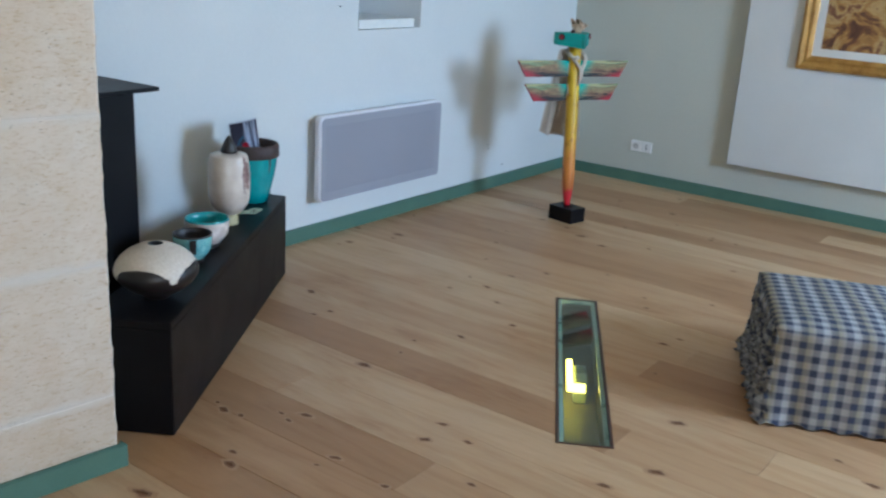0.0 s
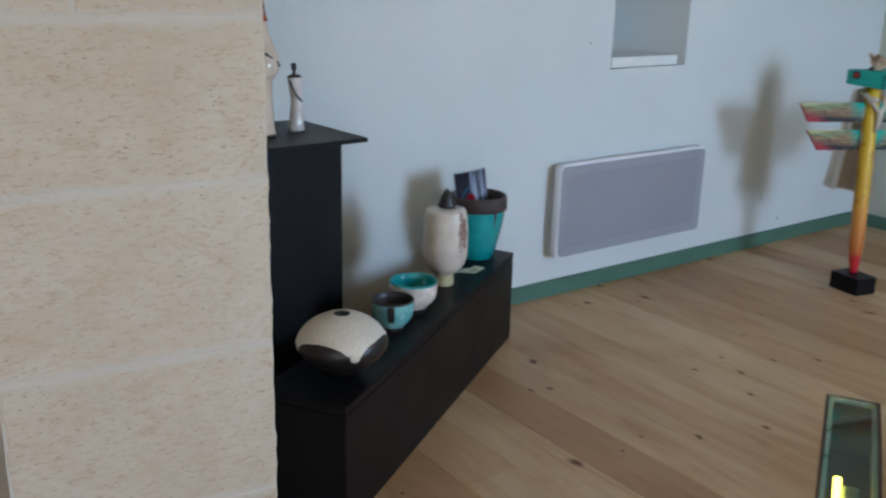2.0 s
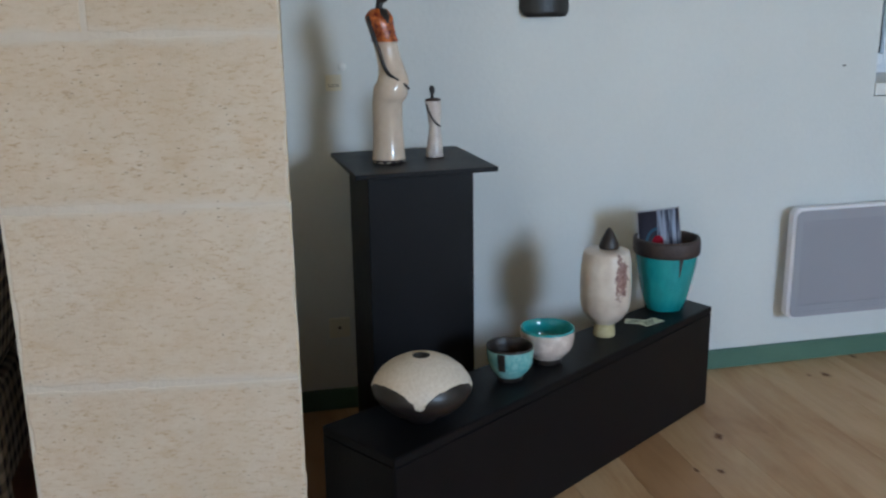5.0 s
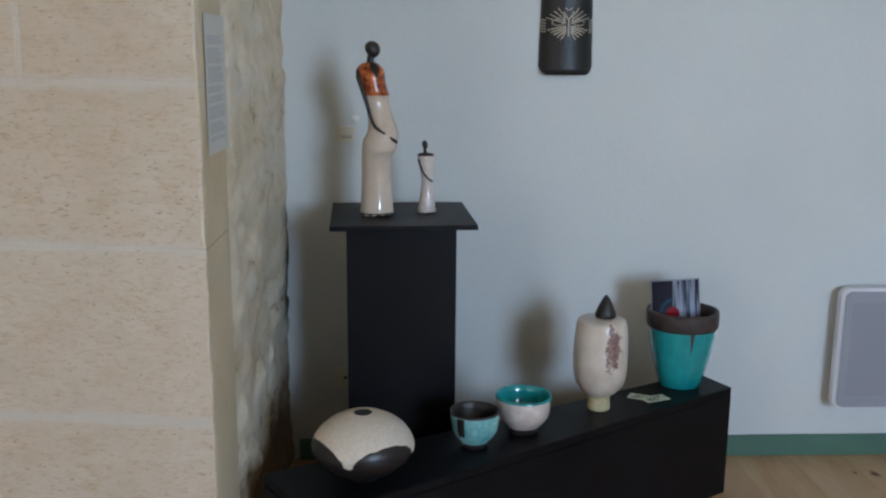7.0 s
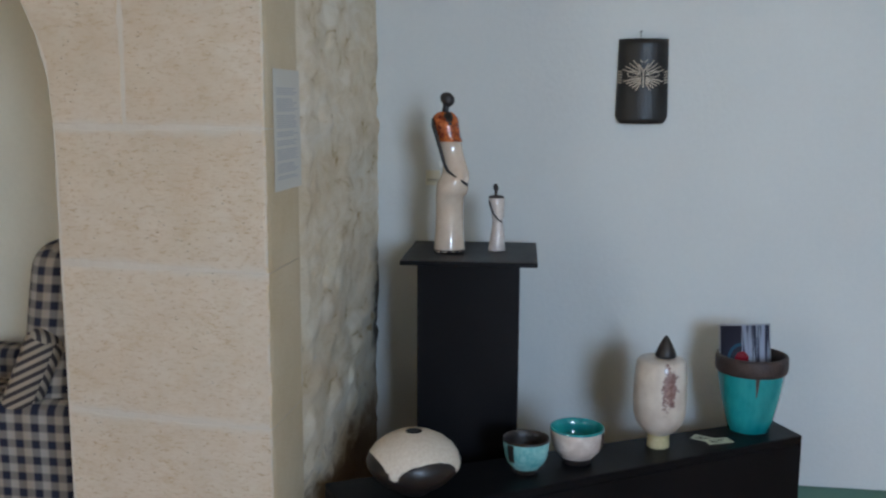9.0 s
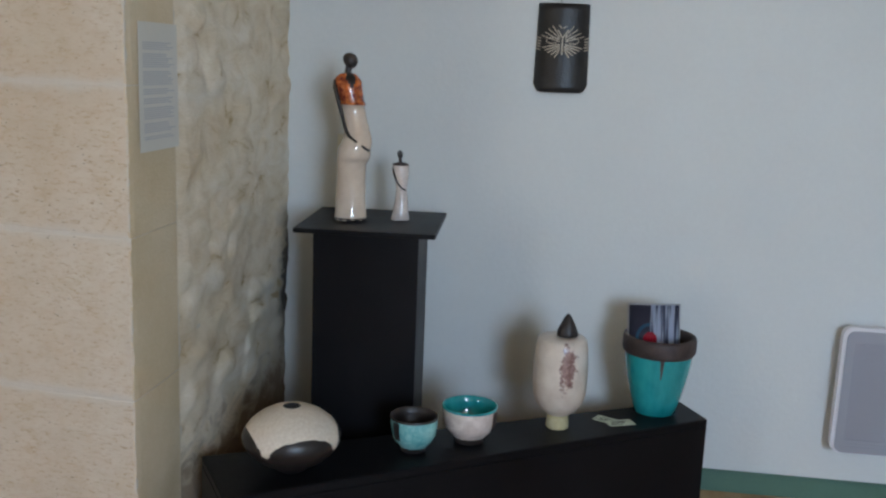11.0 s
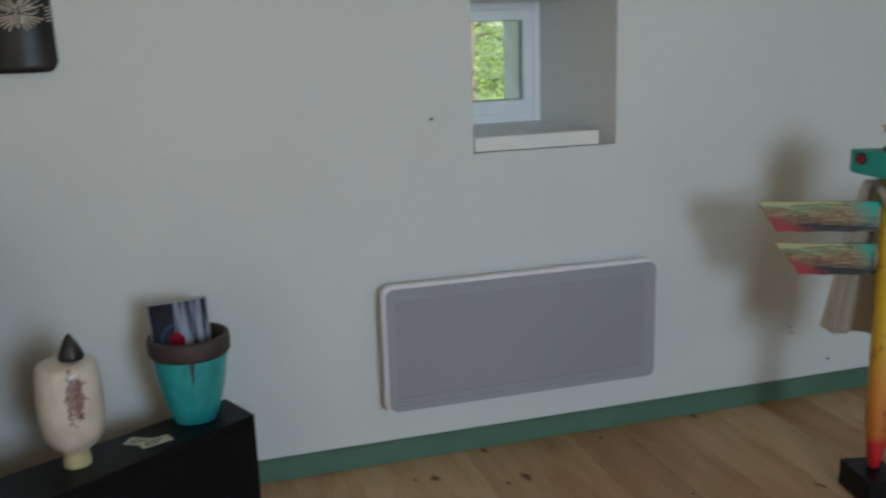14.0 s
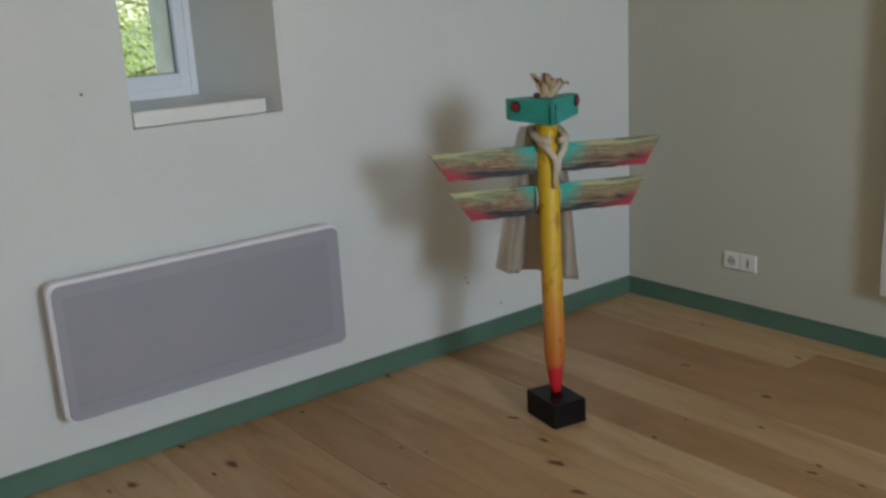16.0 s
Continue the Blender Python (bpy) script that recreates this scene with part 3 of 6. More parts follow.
def box_bm(lo, hi, bevel=0.0, seg=1):
    bm = bmesh.new()
    quad_box(bm, lo, hi, bevel, seg)
    return bm


def prism(bm, poly, z0, z1, axis="z"):
    """Extrude a plan polygon between two levels along an axis."""
    def at(p, h):
        return {"z": (p[0], p[1], h), "x": (h, p[0], p[1]), "y": (p[0], h, p[1])}[axis]
    a = [bm.verts.new(at(p, z0)) for p in poly]
    b = [bm.verts.new(at(p, z1)) for p in poly]
    n = len(poly)
    fs = [bm.faces.new(a[::-1]), bm.faces.new(b)]
    for i in range(n):
        fs.append(bm.faces.new((a[i], a[(i + 1) % n], b[(i + 1) % n], b[i])))
    bmesh.ops.recalc_face_normals(bm, faces=fs)
    return a + b


def lathe(bm, profile, seg=48, center=(0, 0), wob=0.0, mats=None):
    """Turn a list of (radius, height) round an upright axis; closes at radius 0."""
    rings = []
    for i, (r, z) in enumerate(profile):
        if r < 1e-5:
            rings.append([bm.verts.new((center[0], center[1], z))])
            continue
        ring = []
        for k in range(seg):
            a = 2 * math.pi * k / seg
            rr = r * (1 + wob * noise.noise((math.cos(a) * 1.3, math.sin(a) * 1.3, z * 9)))
            ring.append(bm.verts.new((center[0] + rr * math.cos(a), center[1] + rr * math.sin(a), z)))
        rings.append(ring)
    for i, (a, b) in enumerate(zip(rings, rings[1:])):
        mi = mats[i] if mats else 0
        for k in range(seg):
            k2 = (k + 1) % seg
            if len(a) == 1 and len(b) == 1:
                continue
            if len(a) == 1:
                f = bm.faces.new((a[0], b[k2], b[k]))
            elif len(b) == 1:
                f = bm.faces.new((a[k], a[k2], b[0]))
            else:
                f = bm.faces.new((a[k], a[k2], b[k2], b[k]))
            f.material_index, f.smooth = mi, True


def lathe_part(name, profile, mat, parent, label="", seg=48, center=(0, 0), wob=0.0):
    bm = bmesh.new()
    lathe(bm, profile, seg, center, wob)
    return part(name, bm, mat, parent, label, True)


def tube(bm, pts, radii, seg=10, mi=0):
    """A round tube through points, with a radius at each."""
    pts = [Vector(p) for p in pts]
    rings = []
    for i, p in enumerate(pts):
        d = (pts[min(i + 1, len(pts) - 1)] - pts[max(i - 1, 0)]).normalized()
        u = d.cross(Vector((0.31, 0.17, 0.93)))
        if u.length < 0.05:
            u = d.cross(Vector((1, 0, 0)))
        u.normalize()
        w = d.cross(u)
        rings.append([bm.verts.new(p + (u * math.cos(2 * math.pi * k / seg) + w * math.sin(2 * math.pi * k / seg)) * radii[i]) for k in range(seg)])
    fs = []
    for a, b in zip(rings, rings[1:]):
        for k in range(seg):
            fs.append(bm.faces.new((a[k], a[(k + 1) % seg], b[(k + 1) % seg], b[k])))
    fs += [bm.faces.new(rings[0][::-1]), bm.faces.new(rings[-1])]
    for f in fs:
        f.material_index, f.smooth = mi, True
    bmesh.ops.recalc_face_normals(bm, faces=fs)


def rounded_rect(y0, y1, z0, z1, r, seg=6):
    out = []
    for cy, cz, a0 in ((y1 - r, z1 - r, 0), (y0 + r, z1 - r, 90), (y0 + r, z0 + r, 180), (y1 - r, z0 + r, 270)):
        for i in range(seg + 1):
            a = radians(a0 + 90 * i / seg)
            out.append((cy + r * math.cos(a), cz + r * math.sin(a)))
    return out


def clip(poly, n, d, keep_inside):
    """Part of a convex polygon with n.p <= d (inside) or >= d."""
    out = []
    s = 1 if keep_inside else -1
    for i, p in enumerate(poly):
        q = poly[(i + 1) % len(poly)]
        a, b = s * (n[0] * p[0] + n[1] * p[1] - d), s * (n[0] * q[0] + n[1] * q[1] - d)
        if a <= 1e-9:
            out.append(p)
        if (a < -1e-9 and b > 1e-9) or (a > 1e-9 and b < -1e-9):
            k = a / (a - b)
            out.append((p[0] + (q[0] - p[0]) * k, p[1] + (q[1] - p[1]) * k))
    return out if len(out) > 2 else []


# ---- floor opening with the glass strip ----
STRIP_C, STRIP_A, STRIP_W, STRIP_L = (-1.434, 2.830), radians(30.3), 0.181, 1.306
STRIP_M = pose(STRIP_C[0], STRIP_C[1], 0, 0, 0, 30.3)


def strip_sides():
    u, v = (math.cos(STRIP_A), math.sin(STRIP_A)), (-math.sin(STRIP_A), math.cos(STRIP_A))
    for d, h in ((u, STRIP_W / 2), (v, STRIP_L / 2)):
        c = d[0] * STRIP_C[0] + d[1] * STRIP_C[1]
        yield d, c + h
        yield (-d[0], -d[1]), -c + h


def without_strip(poly):
    """Convex pieces of a polygon outside the glass strip's opening."""
    pieces, rest = [], poly
    for n, d in strip_sides():
        if not rest:
            break
        outer = clip(rest, n, d, False)
        if outer:
            pieces.append(outer)
        rest = clip(rest, n, d, True)
    return pieces if rest else [poly]


# ---- large structure ----
def build_floor():
    bm = bmesh.new()
    for p in without_strip([(WX - 0.1, SY - 0.2), (EX + 0.2, SY - 0.2), (EX + 0.2, NY + 0.2), (WX - 0.1, NY + 0.2)]):
        prism(bm, p, -0.10, -0.030)
    return structure("floor", bm, M_DARK, "wide knotty pine floorboards, pale and oiled", "floor")


FLOOR = build_floor()

# west wall, with the small deep-set window
W_Y0, W_Y1, W_Z0, W_Z1 = 3.499, 4.003, 1.022, 1.76
F_X, F_Y0, F_Y1, F_Z0, F_Z1 = -3.58, 3.55, 3.897, 1.064, 1.50
O_X = -3.76


def build_west_wall():
    bm = bmesh.new()
    quad_box(bm, (O_X, SY, -0.1), (WX, W_Y0, CZ))
    quad_box(bm, (O_X, W_Y1, -0.1), (WX, NY + 0.3, CZ))
    quad_box(bm, (O_X, W_Y0, -0.1), (WX, W_Y1, W_Z0))
    quad_box(bm, (O_X, W_Y0, W_Z1), (WX, W_Y1, CZ))
    # splayed reveals from the frame to the room face
    prism(bm, [(WX - 0.001, W_Y1), (F_X, W_Y1), (F_X, F_Y1)], W_Z0, W_Z1)
    prism(bm, [(WX - 0.001, W_Y0), (F_X, F_Y0), (F_X, W_Y0)], W_Z0, W_Z1)
    quad_box(bm, (O_X, W_Y0, F_Z1), (F_X - 0.001, W_Y1, W_Z1))
    w = structure("wall_west", bm, M_WALL, "white painted plaster wall with a small deep window", "wall")
    bm = bmesh.new()
    prism(bm, [(F_X - 0.057, 3.836), (F_X - 0.057, W_Y1), (O_X, W_Y1), (O_X, 3.822)], W_Z0, W_Z1)
    prism(bm, [(F_X - 0.057, W_Y0), (F_X - 0.057, F_Y0 + 0.05), (O_X, F_Y0 + 0.02), (O_X, W_Y0)], W_Z0, W_Z1)
    quad_box(bm, (O_X, F_Y0, W_Z0), (F_X - 0.058, 3.82, W_Z0 + 0.10))
    part("outer_reveal", bm, M_OUT_STONE, w, "grey outer stone reveal")
    return w


WALL_W = build_west_wall()

bm = bmesh.new()
quad_box(bm, (O_X, NY, -0.1), (EX + 0.3, NY + 0.3, CZ))
structure("wall_north", bm, M_WALL_N, "khaki plaster wall with a hung panel, its weaker light painted darker", "wall")
bm = bmesh.new()
for lo, hi in (((EX, SY, -0.1), (EX + 0.3, -2.15, CZ)), ((EX, -2.15, 2.12), (EX + 0.3, -1.05, CZ)), ((EX, -1.05, -0.1), (EX + 0.3, 3.2, CZ)), ((EX, 4.2, -0.1), (EX + 0.3, NY, CZ)), ((EX, 3.2, -0.1), (EX + 0.3, 4.2, 1.1)), ((EX, 3.2, 2.45), (EX + 0.3, 4.2, CZ))):
    quad_box(bm, lo, hi)
structure("wall_east", bm, M_WALL, "white painted plaster wall with a window and a doorway", "wall")
bm = bmesh.new()
quad_box(bm, (O_X, SY - 0.3, -0.1), (EX + 0.3, SY, CZ))
structure("wall_south", bm, M_WALL, "white painted plaster wall, plain", "wall")
structure("ceiling", box_bm((O_X, SY - 0.3, CZ), (EX + 0.3, NY + 0.3, CZ + 0.2)), M_CEIL, "plain ochre ceiling, unseen, coloured for warm bounce light", "ceiling")

# arch wall: dressed limestone pier and arch, rubble behind
P_Y1, P_X1, P_SLOPE = 1.260, -2.034, 0.139
A_SPRING, A_R, A_Y = 1.35, 0.64, 0.038   # arch: springing level, radius, centre


def face_x(y):
    return P_X1 + P_SLOPE * (y - P_Y1)


def jamb_y(z):
    """North edge of the arch opening at a level."""
    if z <= A_SPRING:
        return 0.676 + 0.002 * min(1.0, z / A_SPRING)
    k = A_R * A_R - (z - A_SPRING) ** 2
    return A_Y + math.sqrt(k) if k > 0 else A_Y


def stone_poly(y0, y1, z0, z1):
    """Outline of a face stone; its south edge follows the jamb and arch where it meets them."""
    zs = [z0 + (z1 - z0) * i / 6 for i in range(7)]
    left = [(max(y0, jamb_y(z)), z) for z in zs]
    y1 = y1 + 0.004 if y1 == P_Y1 else y1
    return [(y1, z0), (y1, z1)] + left[::-1]


def build_stone(poly, depth, parent, rng):
    """A dressed stone: chamfered face block whose front follows the wall's slight skew, with chipped arrises."""
    bm = bmesh.new()
    cy, cz = sum(p[0] for p in poly) / len(poly), sum(p[1] for p in poly) / len(poly)
    pts = []
    for i, p in enumerate(poly):
        q = poly[(i + 1) % len(poly)]
        n = max(1, int(math.dist(p, q) / 0.012))
        pts += [(p[0] + (q[0] - p[0]) * k / n, p[1] + (q[1] - p[1]) * k / n) for k in range(n)]
    g = 0.0050

    def ring(inset, dx, rough=1.0):
        out = []
        for y, z in pts:
            d = math.hypot(y - cy, z - cz)
            chip = inset * (1 + 0.9 * noise.noise((y * 22, z * 22, 3.1)) + 0.8 * max(0, noise.noise((y * 60, z * 60, 9.7))))
            k = (d - g * (0.4 + 0.6 * rough + rough * noise.noise((y * 17, z * 17, 5.5)) + 0.9 * rough * noise.noise((y * 48, z * 48, 2.2))) - chip) / d
            yy, zz = cy + (y - cy) * k, cz + (z - cz) * k
            out.append(bm.verts.new((face_x(yy) + dx + 0.0008 * noise.noise((yy * 8, zz * 8, 0)), yy, zz)))
        return out
    a, b, e, c = ring(0.0050, 0.0), ring(0.0, -0.0022), ring(0.0, -0.022, 0.1), ring(0.0, -depth, 0.0)
    n = len(pts)
    fs = []
    for r0, r1 in ((a, b), (b, e), (e, c)):
        for i in range(n):
            fs.append(bm.faces.new((r0[i], r0[(i + 1) % n], r1[(i + 1) % n], r1[i])))
    fs += [bm.faces.new(a), bm.faces.new(c[::-1])]
    bmesh.ops.recalc_face_normals(bm, faces=fs)
    bm.normal_update()
    # faces turned north take a yellower colour than the front
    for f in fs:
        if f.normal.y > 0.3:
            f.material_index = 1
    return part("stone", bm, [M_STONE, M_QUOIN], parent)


def build_arch_wall():
    # core: behind the face stones, with the arch cut through
    bm = bmesh.new()
    zs = [0.0, A_SPRING] + [A_SPRING + A_R * math.sin(radians(a)) for a in range(10, 91, 10)]
    ys = [jamb_y(z) for z in zs]
    arc = list(zip(ys, zs))
    arc_s = [(2 * A_Y - y, z) for y, z in arc]
    south = SY
    poly_n = [(P_Y1 - 0.002, 0.0), (P_Y1 - 0.002, CZ), (A_Y, CZ)] + arc[::-1]
    poly_s = [(south, 0.0)] + arc_s + [(A_Y, CZ), (south, CZ)]
    for poly in (poly_n, poly_s):
        vs = prism(bm, poly, WX + 0.001, -2.05, "x")
        for v in vs:
            if v.co.x > -2.2:
                v.co.x = face_x(v.co.y) - 0.0012
    wall = structure("wall_arch", bm, M_MORTAR, "limestone arch wall of dressed blocks with pale joints", "wall")
    # dressed blocks of the pier and over the arch
    rng = random.Random(4)
    levels = [0.0, 0.222, 0.600, 0.992, 1.338, 1.70, 2.05, 2.33, CZ]
    for i, (z0, z1) in enumerate(zip(levels, levels[1:])):
        if z0 < 1.3:
            build_stone(stone_poly(0.0, P_Y1, z0, z1), 0.255, wall, rng)
        else:
            j = 0.885 - 0.05 * (i % 2)
            build_stone(stone_poly(j, P_Y1, z0, z1), 0.255, wall, rng)
            build_stone(stone_poly(-9 if z0 < 2.0 else A_Y, j, z0, min(z1, CZ)), 0.255, wall, rng)
    # rough north face: limewashed rubble between the quoins and the outer wall
    bm = bmesh.new()
    nx, nz = 110, 200
    x0, x1, z0, z1 = -2.286, WX + 0.0005, 0.0, CZ
    grid = []
    for i in range(nx + 1):
        row = []
        for k in range(nz + 1):
            x, z = x0 + (x1 - x0) * i / nx, z0 + (z1 - z0) * k / nz
            d = 0.012 * noise.noise((x * 3.0, z * 5.0, 1.0)) + 0.006 * noise.noise((x * 8.5, z * 14, 5.0)) + 0.004 * noise.noise((x * 17, z * 26, 2.0)) + 0.0015 * noise.noise((x * 40, z * 60, 7.0))
            # rounded cobbles that swell under the limewash
            near, spot = noise.voronoi((x * 6.5 + 0.4 * noise.noise((x * 6, z * 6, 3.0)), z * 12.5 + 0.5 * noise.noise((x * 5, z * 5, 9.0)), 0.4))
            swell = max(0.0, 0.25 + 1.6 * noise.noise((spot[0].x * 3.1, spot[0].y * 3.1, 8.0)))
            d += 0.021 * min(1.0, swell) * max(0.0, 1.0 - (near[0] / 0.55) ** 2) - 0.004
            edge = min(1.0, i / 8)
            row.append(bm.verts.new((x, P_Y1 - 0.004 + (0.012 + d) * edge + 0.018 * (i / nx), z)))
        grid.append(row)
    for i in range(nx):
        for k in range(nz):
            bm.faces.new((grid[i][k], grid[i][k + 1], grid[i + 1][k + 1], grid[i + 1][k])).smooth = True
    bmesh.ops.recalc_face_normals(bm, faces=bm.faces)
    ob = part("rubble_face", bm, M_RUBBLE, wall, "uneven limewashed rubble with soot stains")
    return wall


WALL_A = build_arch_wall()
structure("wall_niche", box_bm((WX + 0.004, -1.05, 0.0), (WX + 0.02, 0.72, 2.25)), M_CREAM_WALL, "cream painted back wall inside the arch", "wall")
structure("floor_niche", box_bm((WX + 0.02, -0.99, 0.0), (-2.14, 0.672, 0.004)), M_TERRA, "dark red tiled floor inside the arch", "floor")


def skirting(name, lo, hi):
    bm = box_bm(lo, hi)
    top = [e for e in bm.edges if all(v.co.z > hi[2] - 1e-4 for v in e.verts)]
    bmesh.ops.bevel(bm, geom=top, offset=0.004, segments=2, affect="EDGES")
    structure(name, bm, M_GREEN, "green painted wooden skirting board", "skirting board")


skirting("baseboard_west", (WX, 1.31, 0.001), (WX + 0.016, NY, 0.076))
skirting("baseboard_north", (WX + 0.016, NY - 0.016, 0.001), (EX, NY, 0.074))


def pier_skirting():
    bm = bmesh.new()
    prism(bm, [(face_x(0.68), 0.68), (face_x(0.68) + 0.018, 0.68), (face_x(P_Y1) + 0.018, P_Y1 + 0.018), (face_x(P_Y1) - 0.015, P_Y1 + 0.018), (face_x(P_Y1), P_Y1)], 0.001, 0.072)
    top = [e for e in bm.edges if all(v.co.z > 0.071 for v in e.verts)]
    bmesh.ops.bevel(bm, geom=top, offset=0.004, segments=2, affect="EDGES")
    structure("baseboard_pier", bm, M_GREEN, "green painted skirting board round the stone pier", "skirting board")


pier_skirting()


def build_window():
    win = thing("window_1", pose(F_X, 0, 0), "small white plastic window, shut, deep in the wall", "window", kind="structure")
    bm = bmesh.new()
    # fixed frame, then the sash: rails narrower at the sides and head than at the foot
    for w, d, inset, foot, x1 in ((0.026, 0.055, 0.0, 0.036, 0.0), (0.038, 0.04, 0.0255, 0.0355, -0.004)):
        y0, y1, z0, z1 = F_Y0 + inset, F_Y1 - inset, F_Z0 + foot - 0.036 + (0.036 if inset else 0.0), F_Z1 - inset
        for lo, hi in (((x1 - d, y0, z0), (x1, y0 + w, z1)), ((x1 - d, y1 - w, z0), (x1, y1, z1)), ((x1 - d, y0 + w, z0), (x1, y1 - w, z0 + w + 0.014)), ((x1 - d, y0 + w, z1 - w), (x1, y1 - w, z1))):
            quad_box(bm, lo, hi, 0.003, 2)
    part("window_frame", bm, M_PVC, win)
    bm = bmesh.new()
    y0, y1, z0, z1 = F_Y0 + 0.0625, F_Y1 - 0.0625, F_Z0 + 0.0865, F_Z1 - 0.0625
    for lo, hi in (((-0.036, y0, z0), (-0.027, y0 + 0.003, z1)), ((-0.036, y1 - 0.003, z0), (-0.027, y1, z1)), ((-0.036, y0 + 0.003, z0), (-0.027, y1 - 0.003, z0 + 0.003)), ((-0.036, y0 + 0.003, z1 - 0.003), (-0.027, y1 - 0.003, z1))):
        quad_box(bm, lo, hi)
    part("gasket", bm, M_DARK, win, "black rubber gasket")
    pane = part("pane", box_bm((-0.034, y0, z0), (-0.030, y1, z1)), M_GLASS, win, "clear glass pane")
    pane.visible_shadow = False
    bm = box_bm((0.003, W_Y0 + 0.002, W_Z0 + 0.004), (WX - F_X + 0.006, 3.941, F_Z0 + 0.009), 0.003, 2)
    part("window_sill", bm, M_SILL, win, "white painted sill board, short of the reveal")
    bm = box_bm((0.003, W_Y0 + 0.001, 1.520), (WX - F_X + 0.002, 3.947, W_Z1 - 0.001), 0.002, 2)
    part("head_board", bm, M_WALL, win, "plastered lintel board over the window")


build_window()


# ---- things ----
def build_bench():
    o = Vector((-2.058, 1.467))
    corners = [(-2.058, 1.467), (-2.882, 2.721), (-3.030, 2.652), (-2.285, 1.322)]
    loc = [(x - o.x, y - o.y) for x, y in corners]
    t = thing("display_bench", pose(o.x, o.y, 0), "long low black painted wooden box bench", "bench")
    bm = bmesh.new()
    prism(bm, loc, 0.001, 0.338)
    bmesh.ops.bevel(bm, geom=list(bm.edges), offset=0.0025, segments=2, affect="EDGES")
    part("body", bm, M_BLACK, t)
    bm = bmesh.new()
    prism(bm, loc, 0.3385, 0.362)
    bmesh.ops.bevel(bm, geom=list(bm.edges), offset=0.0025, segments=2, affect="EDGES")
    part("top", bm, M_BLACK, t)
    # small red sticker on the end face
    a, b = Vector(loc[1]), Vector(loc[2])
    d = (b - a).normalized()
    n = Vector((-d.y, d.x)) if Vector((-d.y, d.x)).y > 0 else Vector((d.y, -d.x))
    p = a + d * 0.045 + n * 0.001
    bm = bmesh.new()
    quad_box(bm, (-0.009, -0.0008, -0.003), (0.009, 0.0008, 0.003), m=Matrix.Translation((p.x, p.y, 0.222)) @ Matrix.Rotation(math.atan2(d.y, d.x), 4, "Z"))
    part("label_mark", bm, M_RED, t, "small red paper mark")


build_bench()


def build_pedestal():
    t = thing("pedestal", pose(-2.822, 1.667, 0, 0, 0, 3.0), "tall black painted wooden display pedestal with square top", "pedestal")
    part("column", box_bm((-0.148, -0.160, 0.001), (0.142, 0.152, 0.921), 0.003, 2), M_BLACK, t)
    part("top", box_bm((-0.208, -0.205, 0.922), (0.208, 0.205, 0.936), 0.002, 2), M_BLACK, t)


build_pedestal()
PED_Z, BENCH_Z = 0.9365, 0.3625


def build_lens_vase():
    t = thing("lens_vase", pose(-2.262, 1.576, BENCH_Z), "flat round vase, cream square glaze on black clay", "vase")
    pr = [(0.0, 0.004), (0.034, 0.0), (0.040, 0.004), (0.046, 0.012), (0.085, 0.034), (0.112, 0.058), (0.126, 0.080), (0.128, 0.094), (0.122, 0.110), (0.108, 0.130), (0.085, 0.149), (0.058, 0.163), (0.034, 0.1705), (0.0225, 0.1725)]
    lathe_part("body", pr, M_LENS, t, seg=72)
    lathe_part("mouth", [(0.0225, 0.1725), (0.020, 0.1715), (0.018, 0.158), (0.0, 0.12)], M_DARK, t, "dark open mouth")


def build_bowl(m, label, r, h, outer, inner, foot_h, patch, patch_rot):
    t = thing("bowl", m, label, "bowl", "ceramic bowls on the bench")
    k = r / 0.07
    hh = h
    out = [(0.036 * k, foot_h * 0.35), (0.050 * k, foot_h), (0.0585 * k, foot_h + 0.010), (0.0665 * k, hh * 0.52), (0.070 * k, hh * 0.8), (0.0695 * k, hh * 0.97), (0.068 * k, hh)]
    lathe_part("glazed_wall", out, outer, t, seg=56, wob=0.035)
    lathe_part("foot", [(0.0, 0.002), (0.034 * k, 0.0), (0.037 * k, 0.002), (0.0355 * k, foot_h * 0.30), (0.049 * k, foot_h * 0.98), (0.0502 * k, foot_h + 0.001)], M_SMOKED, t, "bare dark clay foot", 56, wob=0.035)
    lathe_part("inside", [(0.0705 * k, hh * 0.945), (0.0702 * k, hh), (0.068 * k, hh + 0.0008), (0.065 * k, hh - 0.001), (0.0635 * k, hh * 0.8), (0.058 * k, hh * 0.45), (0.035 * k, hh * 0.24), (0.0, hh * 0.22)], inner, t, "glossy glazed inside", 56, wob=0.035)
    # dark brushed patch on the wall
    bm = bmesh.new()
    n, a0, a1, z0, z1 = 6, -0.17, 0.17, hh * 0.42, hh * 0.93
    rows = []
    for i in range(n + 1):
        a = a0 + (a1 - a0) * i / n
        rows.append([])
        for j in range(5):
            z = z0 + (z1 - z0) * j / 4
            rr = np.interp(z, [p[1] for p in out], [p[0] for p in out])
            ca, sa = math.cos(a + patch_rot), math.sin(a + patch_rot)
            rr = rr * (1 + 0.035 * noise.noise((ca * 1.3, sa * 1.3, z * 9))) + 0.0012
            rows[-1].append(bm.verts.new((rr * ca, rr * sa, z)))
    for i in range(n):
        for j in range(4):
            bm.faces.new((rows[i][j], rows[i + 1][j], rows[i + 1][j + 1], rows[i][j + 1])).smooth = True
    part("glaze_patch", bm, patch, t, "dark unglazed patch")


build_lens_vase()
build_bowl(pose(-2.451, 1.866, BENCH_Z), "small bowl, pale turquoise outside and black inside", 0.066, 0.102, M_TURQ_PALE, M_SMOKED, 0.025, M_SMOKED, radians(-38))
